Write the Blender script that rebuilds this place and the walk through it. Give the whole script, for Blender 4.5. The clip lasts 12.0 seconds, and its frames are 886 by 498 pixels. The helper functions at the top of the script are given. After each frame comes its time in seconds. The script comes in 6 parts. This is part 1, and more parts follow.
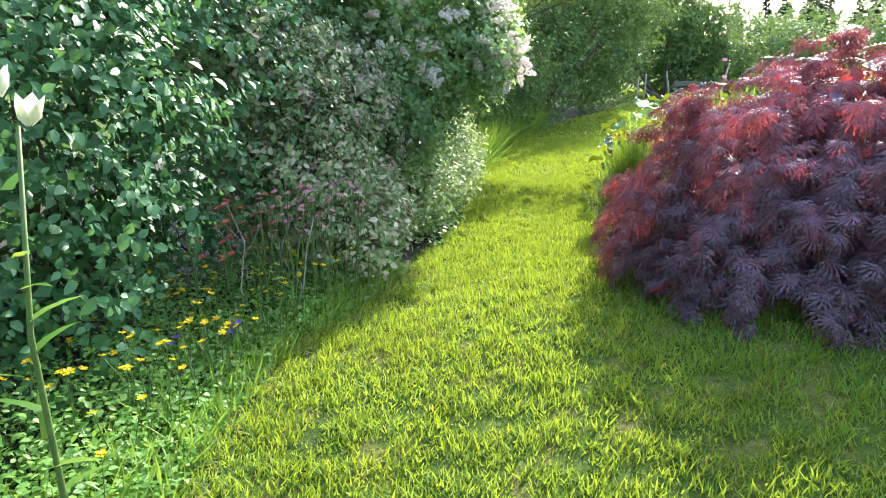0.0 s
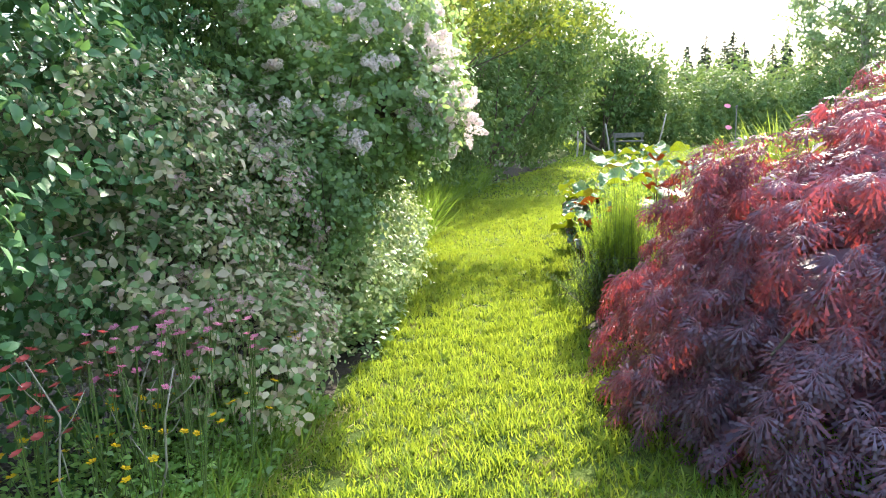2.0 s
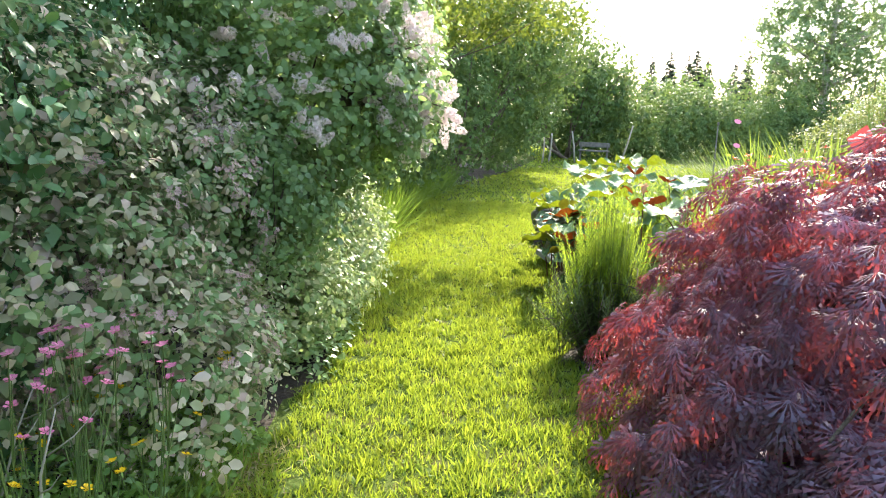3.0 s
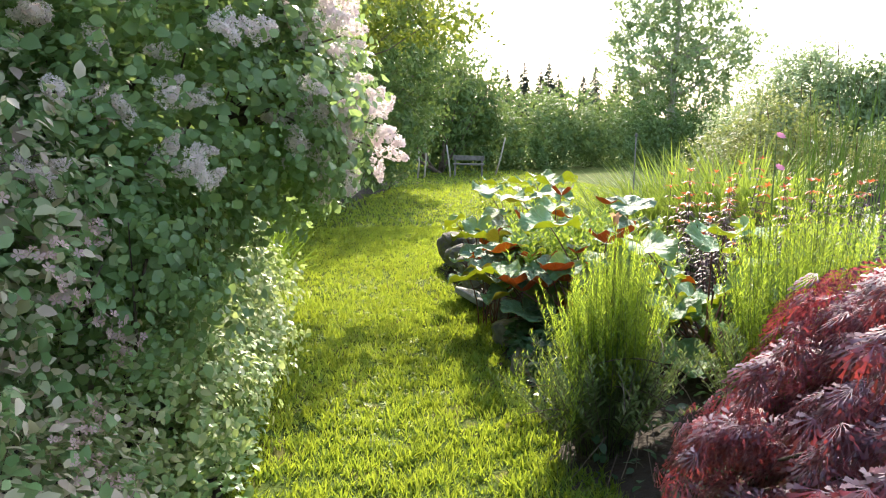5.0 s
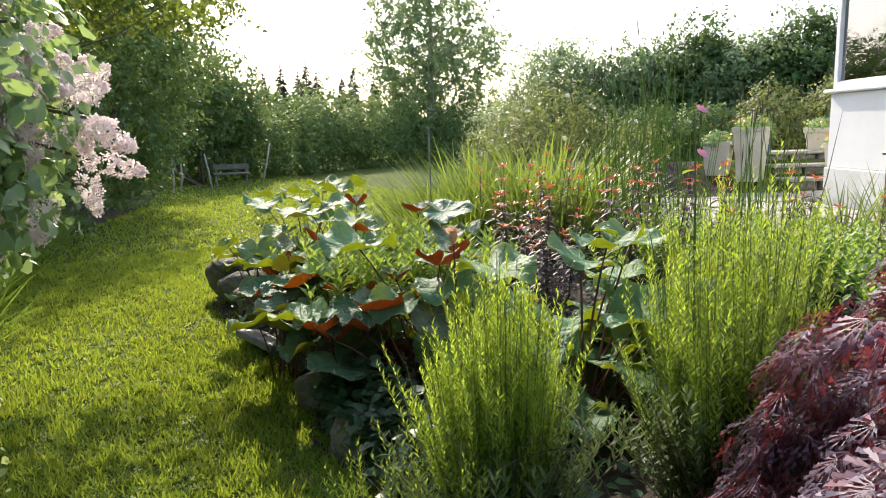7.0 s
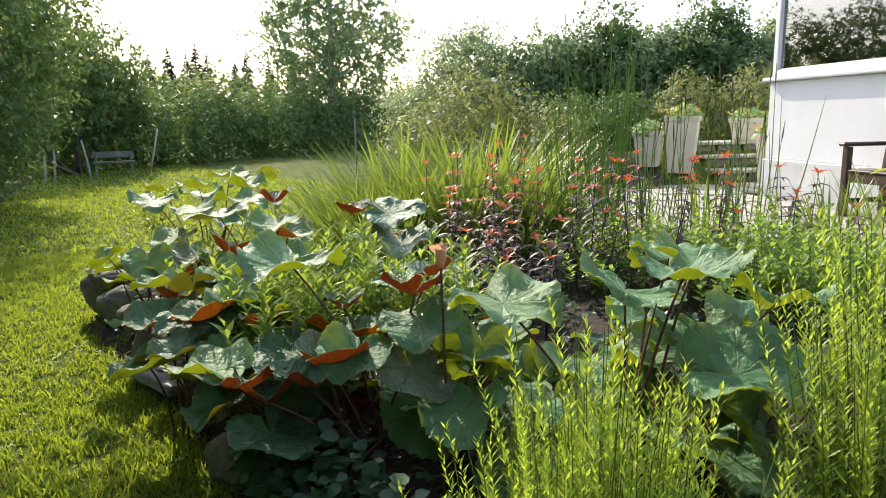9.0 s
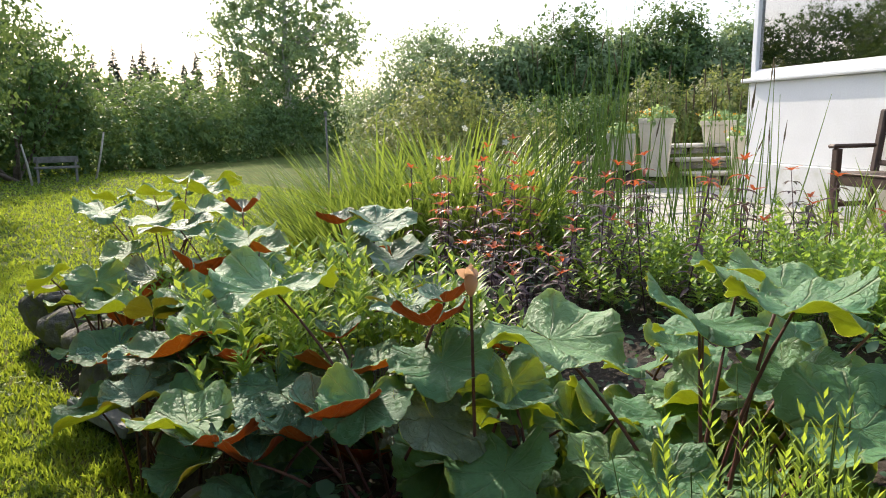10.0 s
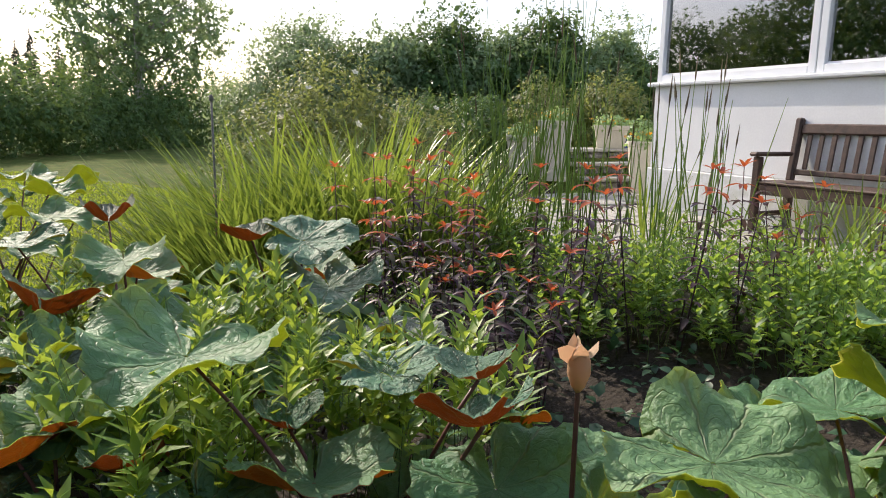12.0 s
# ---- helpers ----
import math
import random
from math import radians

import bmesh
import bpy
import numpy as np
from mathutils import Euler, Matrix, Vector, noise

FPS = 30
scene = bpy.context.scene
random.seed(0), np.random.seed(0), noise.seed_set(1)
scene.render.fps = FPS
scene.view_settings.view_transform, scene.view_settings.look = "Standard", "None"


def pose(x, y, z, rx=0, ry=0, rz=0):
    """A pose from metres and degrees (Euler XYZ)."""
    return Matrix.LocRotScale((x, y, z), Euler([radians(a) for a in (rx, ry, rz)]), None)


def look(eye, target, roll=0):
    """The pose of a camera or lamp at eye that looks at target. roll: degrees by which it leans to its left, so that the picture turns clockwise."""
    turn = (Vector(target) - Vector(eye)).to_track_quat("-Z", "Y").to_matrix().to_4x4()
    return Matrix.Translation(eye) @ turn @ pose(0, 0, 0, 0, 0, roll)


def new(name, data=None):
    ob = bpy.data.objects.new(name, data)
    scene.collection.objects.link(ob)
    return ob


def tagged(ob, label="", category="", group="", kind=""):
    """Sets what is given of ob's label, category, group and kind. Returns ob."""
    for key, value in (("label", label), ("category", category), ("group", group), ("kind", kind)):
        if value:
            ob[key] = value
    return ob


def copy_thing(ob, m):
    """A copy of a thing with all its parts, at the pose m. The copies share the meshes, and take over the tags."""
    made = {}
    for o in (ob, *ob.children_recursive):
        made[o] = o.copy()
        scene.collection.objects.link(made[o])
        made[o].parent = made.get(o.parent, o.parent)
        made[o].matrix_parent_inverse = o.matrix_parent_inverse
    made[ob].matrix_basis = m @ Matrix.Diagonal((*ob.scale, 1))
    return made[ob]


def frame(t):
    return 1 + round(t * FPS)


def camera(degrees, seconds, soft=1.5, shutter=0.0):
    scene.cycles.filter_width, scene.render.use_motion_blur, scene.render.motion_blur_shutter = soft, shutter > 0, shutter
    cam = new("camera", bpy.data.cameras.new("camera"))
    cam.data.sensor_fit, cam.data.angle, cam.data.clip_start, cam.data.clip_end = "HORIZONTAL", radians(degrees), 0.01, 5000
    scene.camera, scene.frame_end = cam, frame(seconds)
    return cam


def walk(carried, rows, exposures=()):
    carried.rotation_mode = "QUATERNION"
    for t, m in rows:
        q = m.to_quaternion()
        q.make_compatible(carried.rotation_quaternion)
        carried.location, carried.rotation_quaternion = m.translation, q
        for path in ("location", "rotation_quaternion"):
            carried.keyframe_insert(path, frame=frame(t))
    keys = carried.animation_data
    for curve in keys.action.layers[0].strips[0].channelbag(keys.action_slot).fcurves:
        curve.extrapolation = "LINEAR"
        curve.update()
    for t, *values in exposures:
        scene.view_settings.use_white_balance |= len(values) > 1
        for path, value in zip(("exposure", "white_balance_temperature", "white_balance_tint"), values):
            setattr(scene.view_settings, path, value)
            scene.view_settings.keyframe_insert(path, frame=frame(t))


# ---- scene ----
cam = camera(64.6, 12.0, soft=1.0)
PATH = [
    (0, (0.221, -1.654, 1.622), (-0.011, 0.26, 1.091), -0.0),
    (0.5, (0.274, -1.314, 1.593), (0.088, 0.617, 1.108), 0.9),
    (1, (0.147, -0.919, 1.621), (0.081, 1.041, 1.225), 2.8),
    (1.5, (0.116, -0.651, 1.606), (0.036, 1.302, 1.186), 1.3),
    (2, (0.105, -0.224, 1.605), (0.033, 1.739, 1.229), -2.1),
    (2.5, (0.075, 0.017, 1.589), (0.058, 1.979, 1.201), 0.1),
    (2.7, (0.056, 0.14, 1.584), (0.074, 2.102, 1.196), 1.5),
    (4.3, (-0.101, 1.212, 1.597), (0.108, 3.173, 1.262), 0.6),
    (4.5, (-0.131, 1.335, 1.577), (0.152, 3.288, 1.249), 1.5),
    (5, (-0.28, 1.641, 1.596), (0.154, 3.565, 1.261), 0.9),
    (5.5, (-0.236, 1.907, 1.563), (0.363, 3.776, 1.18), -0.3),
    (6, (-0.097, 2.22, 1.561), (0.579, 4.082, 1.288), -2.2),
    (6.5, (-0.042, 2.461, 1.538), (0.87, 4.213, 1.221), 0.2),
    (7, (-0.042, 2.797, 1.549), (0.985, 4.481, 1.22), -1.6),
    (7.2, (-0.041, 2.888, 1.54), (1.005, 4.559, 1.201), 0.3),
    (8.8, (0.234, 3.593, 1.501), (1.433, 5.15, 1.131), -0.5),
    (9, (0.227, 3.74, 1.519), (1.483, 5.253, 1.153), -0.9),
    (9.5, (0.219, 3.999, 1.506), (1.536, 5.463, 1.156), 0.8),
    (10, (0.353, 4.193, 1.497), (1.705, 5.623, 1.14), -0.9),
    (10.5, (0.524, 4.403, 1.493), (1.97, 5.751, 1.192), -1.8),
    (11, (0.582, 4.596, 1.479), (2.127, 5.829, 1.177), 0.2),
    (11.5, (0.622, 4.866, 1.471), (2.216, 6.035, 1.166), -1.2),
    (12, (0.68, 5.019, 1.447), (2.286, 6.156, 1.092), 1.1),
]
walk(cam, [(t, look(eye, target, roll)) for t, eye, target, roll in PATH],
     exposures=[(0.0, 1.82, 5900, 4), (1.0, 1.86, 6100, 7), (2.5, 1.97, 6250, 12), (4.5, 1.68, 6400, 14), (5.5, 1.5, 6400, 16), (7.0, 0.95, 6400, 15), (9.5, 0.92, 6400, 14), (10.5, 0.76, 6400, 16), (12.0, 0.52, 6400, 18)])

# ---------------------------------------------------------------- world and sun
SUN_HEADING, SUN_HEIGHT = 18.0, 34.0
world = bpy.data.worlds.new("sky")
scene.world = world
world.use_nodes = True
wn = world.node_tree
sky = wn.nodes.new("ShaderNodeTexSky")
sky.sky_type = "NISHITA"
sky.sun_disc = False
sky.sun_elevation = radians(SUN_HEIGHT)
sky.sun_rotation = radians(SUN_HEADING)
sky.air_density, sky.dust_density, sky.ozone_density = 1.0, 2.6, 1.2
wn.links.new(sky.outputs[0], wn.nodes["Background"].inputs[0])
wn.nodes["Background"].inputs[1].default_value = 0.13
# thin white cloud over the whole sky
veil = wn.nodes.new("ShaderNodeBackground")
veil.inputs[0].default_value, veil.inputs[1].default_value = (0.88, 0.94, 1.0, 1), 0.27
both = wn.nodes.new("ShaderNodeAddShader")
wn.links.new(wn.nodes["Background"].outputs[0], both.inputs[0])
wn.links.new(veil.outputs[0], both.inputs[1])
wn.links.new(both.outputs[0], wn.nodes["World Output"].inputs[0])
sun = new("sun", bpy.data.lights.new("sun", "SUN"))
sun.data.energy, sun.data.angle, sun.data.color = 3.9, radians(0.8), (1.0, 0.89, 0.7)
_az, _el = radians(SUN_HEADING), radians(SUN_HEIGHT)
SUN_WAY = Vector((math.sin(_az) * math.cos(_el), math.cos(_az) * math.cos(_el), math.sin(_el)))
sun.matrix_world = look(SUN_WAY * 60, (0, 0, 0))

# ---------------------------------------------------------------- materials
RNG = np.random.default_rng(7)


def base_mat(name):
    m = bpy.data.materials.new(name)
    m.use_nodes = True
    nt = m.node_tree
    return m, nt, nt.nodes["Principled BSDF"], nt.nodes["Material Output"]


def ramp(nt, stops):
    r = nt.nodes.new("ShaderNodeValToRGB")
    while len(r.color_ramp.elements) < len(stops):
        r.color_ramp.elements.new(0.5)
    for e, (p, c) in zip(r.color_ramp.elements, stops):
        e.position, e.color = p, (*c, 1)
    return r


def noise_node(nt, scale, detail=4.0, rough=0.55):
    co = nt.nodes.new("ShaderNodeTexCoord")
    n = nt.nodes.new("ShaderNodeTexNoise")
    n.inputs["Scale"].default_value, n.inputs["Detail"].default_value = scale, detail
    n.inputs["Roughness"].default_value = rough
    nt.links.new(co.outputs["Object"], n.inputs["Vector"])
    return n


def mix_col(nt, fac, a, b, mode="MIX"):
    m = nt.nodes.new("ShaderNodeMix")
    m.data_type, m.blend_type = "RGBA", mode
    for sock, v in ((m.inputs[0], fac), (m.inputs[6], a), (m.inputs[7], b)):
        if isinstance(v, (int, float)):
            sock.default_value = v
        elif isinstance(v, tuple):
            sock.default_value = (*v, 1)
        else:
            nt.links.new(v, sock)
    return m.outputs[2]


def bump(nt, bsdf, height, strength, distance):
    b = nt.nodes.new("ShaderNodeBump")
    b.inputs["Strength"].default_value, b.inputs["Distance"].default_value = strength, distance
    nt.links.new(height, b.inputs["Height"])
    nt.links.new(b.outputs[0], bsdf.inputs["Normal"])


def leaf_mat(name, cols, glow, share=0.4, rough=0.45, patch=1.5, single=False, spec=0.32):
    """Thin leaf: glossy face plus light that passes through. cols: ramp of colours over the leaves."""
    m, nt, bsdf, out = base_mat(name)
    if single:
        info = nt.nodes.new("ShaderNodeObjectInfo").outputs["Random"]
    else:
        info = nt.nodes.new("ShaderNodeNewGeometry").outputs["Random Per Island"]
    r = ramp(nt, [(i / max(1, len(cols) - 1), c) for i, c in enumerate(cols)])
    nt.links.new(info, r.inputs[0])
    n = noise_node(nt, patch)
    tone = ramp(nt, [(0.3, (0.62, 0.66, 0.6)), (0.7, (1.25, 1.2, 1.1))])
    nt.links.new(n.outputs[0], tone.inputs[0])
    c = mix_col(nt, 1.0, r.outputs[0], tone.outputs[0], "MULTIPLY")
    nt.links.new(c, bsdf.inputs["Base Color"])
    bsdf.inputs["Roughness"].default_value = rough
    bsdf.inputs["Specular IOR Level"].default_value = spec
    tr = nt.nodes.new("ShaderNodeBsdfTranslucent")
    nt.links.new(mix_col(nt, 0.75, c, glow), tr.inputs[0])
    mx = nt.nodes.new("ShaderNodeMixShader")
    mx.inputs[0].default_value = share
    nt.links.new(bsdf.outputs[0], mx.inputs[1])
    nt.links.new(tr.outputs[0], mx.inputs[2])
    nt.links.new(mx.outputs[0], out.inputs[0])
    return m


def solid_mat(name, a, b, scale=8.0, rough=0.7, bump_k=0.3, bump_d=0.01, metal=0.0, fine=60.0, spots=None, grain=0.2):
    m, nt, bsdf, out = base_mat(name)
    n1, n2 = noise_node(nt, scale), noise_node(nt, fine, 6)
    r = ramp(nt, [(0.3, a), (0.7, b)])
    nt.links.new(n1.outputs[0], r.inputs[0])
    f = ramp(nt, [(0.3, (1 - grain,) * 3), (0.7, (1 + grain * 0.7,) * 3)])
    nt.links.new(n2.outputs[0], f.inputs[0])
    c = mix_col(nt, 1.0, r.outputs[0], f.outputs[0], "MULTIPLY")
    if spots:
        n3 = noise_node(nt, scale * 2.3, 5)
        s = ramp(nt, [(0.52, (0, 0, 0)), (0.62, (1, 1, 1))])
        nt.links.new(n3.outputs[0], s.inputs[0])
        c = mix_col(nt, s.outputs[0], c, spots)
    nt.links.new(c, bsdf.inputs["Base Color"])
    bsdf.inputs["Roughness"].default_value, bsdf.inputs["Metallic"].default_value = rough, metal
    if bump_k:
        bump(nt, bsdf, n2.outputs[0], bump_k, bump_d)
    return m


M_LAWN = solid_mat("lawn_earth", (0.045, 0.075, 0.018), (0.1, 0.14, 0.03), 1.6, 0.9, 0.8, 0.03, fine=38, spots=(0.13, 0.13, 0.04))
M_LAWN.node_tree.nodes["Principled BSDF"].inputs["Specular IOR Level"].default_value = 0.05
M_SOIL = solid_mat("dark_soil", (0.018, 0.013, 0.009), (0.04, 0.03, 0.02), 3.0, 0.95, 0.8, 0.03, fine=30)
M_GRASS = leaf_mat("grass_blade", [(0.04, 0.13, 0.03), (0.1, 0.23, 0.05), (0.16, 0.28, 0.06), (0.28, 0.34, 0.09)], (0.46, 0.54, 0.03), 0.5, 0.5, 2.6)
M_TALLGRASS = leaf_mat("tall_grass_blade", [(0.08, 0.17, 0.03), (0.14, 0.25, 0.05), (0.25, 0.32, 0.1)], (0.3, 0.45, 0.04), 0.45, 0.5)
M_STRAW = leaf_mat("dry_grass", [(0.35, 0.3, 0.14), (0.5, 0.44, 0.24)], (0.5, 0.4, 0.15), 0.3, 0.7)
M_DARKLEAF = leaf_mat("hedge_leaf", [(0.045, 0.13, 0.065), (0.075, 0.195, 0.095), (0.14, 0.29, 0.13)], (0.24, 0.44, 0.1), 0.27, 0.4, spec=0.42)
M_MIDLEAF = leaf_mat("shrub_leaf", [(0.12, 0.23, 0.11), (0.2, 0.34, 0.17), (0.32, 0.46, 0.24)], (0.45, 0.6, 0.16), 0.42, 0.38, spec=0.5)
M_VARILEAF = leaf_mat("variegated_leaf", [(0.13, 0.25, 0.1), (0.3, 0.42, 0.2), (0.62, 0.64, 0.42)], (0.5, 0.6, 0.18), 0.38, 0.45, spec=0.45)
M_PINKLEAF = leaf_mat("dusky_leaf", [(0.1, 0.23, 0.09), (0.15, 0.3, 0.12), (0.2, 0.34, 0.15), (0.34, 0.38, 0.24), (0.66, 0.6, 0.5), (0.45, 0.34, 0.34)], (0.5, 0.52, 0.26), 0.38, 0.45, 1.2, spec=0.45)
M_YELLEAF = leaf_mat("golden_leaf", [(0.05, 0.12, 0.03), (0.1, 0.18, 0.04), (0.22, 0.27, 0.05)], (0.4, 0.46, 0.05), 0.32, 0.42, 0.9, spec=0.4)
M_FARLEAF = leaf_mat("far_leaf", [(0.05, 0.115, 0.045), (0.085, 0.17, 0.06), (0.15, 0.24, 0.08)], (0.28, 0.38, 0.09), 0.28, 0.55, 0.35, spec=0.2)
M_TREELEAF = leaf_mat("maple_tree_leaf", [(0.12, 0.2, 0.11), (0.17, 0.27, 0.14), (0.24, 0.33, 0.18)], (0.45, 0.55, 0.22), 0.42, 0.45, 0.6, spec=0.45)
M_SPRUCE = leaf_mat("spruce_needles", [(0.025, 0.05, 0.035), (0.045, 0.075, 0.045)], (0.07, 0.11, 0.05), 0.15, 0.7)
M_ROSELEAF = leaf_mat("rose_leaf", [(0.08, 0.13, 0.05), (0.15, 0.19, 0.07), (0.24, 0.24, 0.1)], (0.35, 0.4, 0.1), 0.4, 0.55)
M_MAPLE = leaf_mat("purple_maple_leaf", [(0.12, 0.11, 0.19), (0.15, 0.13, 0.22), (0.2, 0.105, 0.16)], (1.0, 0.1, 0.06), 0.2, 0.48, 2.0, spec=0.25)
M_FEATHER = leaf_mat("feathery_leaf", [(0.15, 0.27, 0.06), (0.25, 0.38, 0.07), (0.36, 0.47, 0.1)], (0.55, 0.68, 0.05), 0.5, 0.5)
# darker, greyer green for the lower needles and the shoot stems
M_FEATHER_DULL = leaf_mat("dull_needles", [(0.08, 0.14, 0.06), (0.13, 0.2, 0.08), (0.19, 0.25, 0.11)], (0.25, 0.34, 0.07), 0.35, 0.6)
M_MINT = leaf_mat("perennial_leaf", [(0.08, 0.19, 0.05), (0.15, 0.29, 0.07), (0.24, 0.38, 0.09)], (0.45, 0.62, 0.07), 0.48, 0.45)
M_HERB = leaf_mat("wild_herb_leaf", [(0.12, 0.27, 0.08), (0.2, 0.38, 0.11), (0.3, 0.46, 0.15)], (0.45, 0.65, 0.08), 0.42, 0.42, spec=0.4)
M_WILLOW = leaf_mat("lance_leaf", [(0.08, 0.2, 0.035), (0.16, 0.31, 0.055), (0.3, 0.43, 0.09)], (0.5, 0.6, 0.06), 0.42, 0.42)
M_SWORD = leaf_mat("sword_leaf", [(0.05, 0.12, 0.025), (0.11, 0.22, 0.045), (0.26, 0.35, 0.08)], (0.38, 0.48, 0.06), 0.36, 0.4)
M_HOSTA = leaf_mat("bluish_leaf", [(0.03, 0.085, 0.05), (0.06, 0.13, 0.08)], (0.14, 0.3, 0.07), 0.3, 0.4)
M_PURPLE = leaf_mat("purple_stem_leaf", [(0.05, 0.04, 0.065), (0.09, 0.055, 0.08), (0.09, 0.12, 0.06)], (0.16, 0.08, 0.09), 0.3, 0.45)
M_REDTIP = leaf_mat("red_tip_leaf", [(0.32, 0.06, 0.03), (0.5, 0.13, 0.05), (0.16, 0.06, 0.07)], (0.8, 0.18, 0.05), 0.35, 0.4)
M_REED = leaf_mat("reed_stalk", [(0.12, 0.22, 0.06), (0.22, 0.33, 0.09)], (0.35, 0.48, 0.08), 0.35, 0.45)
M_SEEDHEAD = leaf_mat("reed_seedhead", [(0.12, 0.1, 0.06), (0.2, 0.15, 0.09)], (0.2, 0.15, 0.08), 0.2, 0.7)
M_LILAC = leaf_mat("lilac_petal", [(0.8, 0.7, 0.8), (0.88, 0.78, 0.82), (0.9, 0.87, 0.86)], (0.95, 0.8, 0.82), 0.45, 0.6)
M_FADED = leaf_mat("faded_petal", [(0.42, 0.3, 0.33), (0.55, 0.42, 0.42)], (0.55, 0.4, 0.4), 0.35, 0.6)
M_YELLOW = leaf_mat("yellow_petal", [(0.8, 0.55, 0.01), (0.85, 0.62, 0.02)], (0.9, 0.6, 0.02), 0.3, 0.3)
M_PINK = leaf_mat("pink_petal", [(0.65, 0.2, 0.42), (0.75, 0.32, 0.55)], (0.8, 0.3, 0.5), 0.4, 0.5)
M_RED = leaf_mat("red_petal", [(0.6, 0.1, 0.12), (0.7, 0.2, 0.2)], (0.8, 0.15, 0.15), 0.4, 0.5)
M_VIOLET = leaf_mat("violet_petal", [(0.16, 0.1, 0.55), (0.25, 0.16, 0.6)], (0.25, 0.15, 0.7), 0.4, 0.5)
M_WHITE = leaf_mat("white_petal", [(0.8, 0.8, 0.72), (0.84, 0.84, 0.8)], (0.85, 0.85, 0.7), 0.35, 0.5)
M_ORANGE = leaf_mat("orange_petal", [(0.8, 0.35, 0.02), (0.85, 0.45, 0.03)], (0.9, 0.4, 0.03), 0.4, 0.5)
M_BUD = leaf_mat("papery_bud", [(0.55, 0.34, 0.22), (0.66, 0.46, 0.33)], (0.8, 0.45, 0.25), 0.35, 0.7)
M_BARK = solid_mat("bark", (0.07, 0.055, 0.04), (0.16, 0.13, 0.1), 9, 0.9, 0.9, 0.02, fine=45)
M_PALEBARK = solid_mat("pale_bark", (0.3, 0.28, 0.24), (0.48, 0.45, 0.4), 9, 0.9, 0.6, 0.01, fine=45)
M_STEM = solid_mat("green_stem", (0.07, 0.13, 0.03), (0.14, 0.2, 0.05), 20, 0.6, 0.0)
M_REDSTEM = solid_mat("dark_red_stem", (0.09, 0.03, 0.03), (0.16, 0.06, 0.05), 20, 0.5, 0.0)
M_ROCK = solid_mat("grey_rock", (0.1, 0.095, 0.09), (0.24, 0.23, 0.21), 5, 0.9, 1.0, 0.03, fine=24, spots=(0.16, 0.17, 0.06))
M_SLATE = solid_mat("slate_slab", (0.12, 0.13, 0.15), (0.22, 0.24, 0.26), 7, 0.55, 0.5, 0.008, fine=40)
M_PAVE = solid_mat("paving_stone", (0.3, 0.29, 0.26), (0.46, 0.44, 0.4), 2.5, 0.85, 0.6, 0.01, fine=35, spots=(0.22, 0.24, 0.14))
M_RENDER = solid_mat("white_render", (0.74, 0.75, 0.76), (0.82, 0.83, 0.84), 1.6, 0.8, 0.14, 0.004, fine=55, grain=0.04)
M_PLINTH = solid_mat("weathered_plinth", (0.6, 0.61, 0.6), (0.76, 0.77, 0.77), 2.2, 0.85, 0.4, 0.008, fine=50, spots=(0.6, 0.61, 0.57), grain=0.07)
M_UPVC = solid_mat("white_plastic", (0.78, 0.8, 0.83), (0.82, 0.84, 0.86), 2, 0.3, 0.0, grain=0.01)
M_ROOM = solid_mat("cream_wall", (0.6, 0.58, 0.52), (0.66, 0.64, 0.58), 2, 0.85, 0.1)
M_ROOF = solid_mat("roof_felt", (0.12, 0.12, 0.13), (0.18, 0.18, 0.19), 4, 0.9, 0.5, fine=40)
M_TEAK = solid_mat("brown_stained_wood", (0.045, 0.025, 0.018), (0.095, 0.055, 0.04), 14, 0.5, 0.5, 0.004, fine=120)
M_OLDWOOD = solid_mat("grey_wood", (0.12, 0.12, 0.11), (0.22, 0.21, 0.19), 10, 0.85, 0.5, 0.005, fine=90)
M_POT = solid_mat("cream_planter", (0.5, 0.46, 0.37), (0.62, 0.58, 0.48), 3, 0.75, 0.3, 0.004, fine=60, grain=0.08)
M_BLUE = solid_mat("blue_glaze", (0.03, 0.05, 0.14), (0.06, 0.1, 0.24), 5, 0.25, 0.1)
M_BLACK = solid_mat("black_plastic", (0.01, 0.01, 0.012), (0.025, 0.025, 0.03), 5, 0.4, 0.1)
M_TERRA = solid_mat("tan_ceramic", (0.42, 0.26, 0.16), (0.55, 0.36, 0.22), 12, 0.6, 0.2)
M_FABRIC = solid_mat("green_grey_cloth", (0.16, 0.2, 0.18), (0.24, 0.28, 0.25), 6, 0.95, 0.4)


def glass_mat():
    m, nt, bsdf, out = base_mat("window_glass")
    nt.nodes.remove(bsdf)
    clear = nt.nodes.new("ShaderNodeBsdfTransparent")
    clear.inputs[0].default_value = (0.95, 0.97, 0.97, 1)
    gl = nt.nodes.new("ShaderNodeBsdfGlossy")
    gl.inputs["Roughness"].default_value = 0.02
    fr = nt.nodes.new("ShaderNodeFresnel")
    fr.inputs[0].default_value = 4.2
    mx = nt.nodes.new("ShaderNodeMixShader")
    nt.links.new(fr.outputs[0], mx.inputs[0])
    nt.links.new(clear.outputs[0], mx.inputs[1])
    nt.links.new(gl.outputs[0], mx.inputs[2])
    nt.links.new(mx.outputs[0], out.inputs[0])
    return m


M_GLASS = glass_mat()


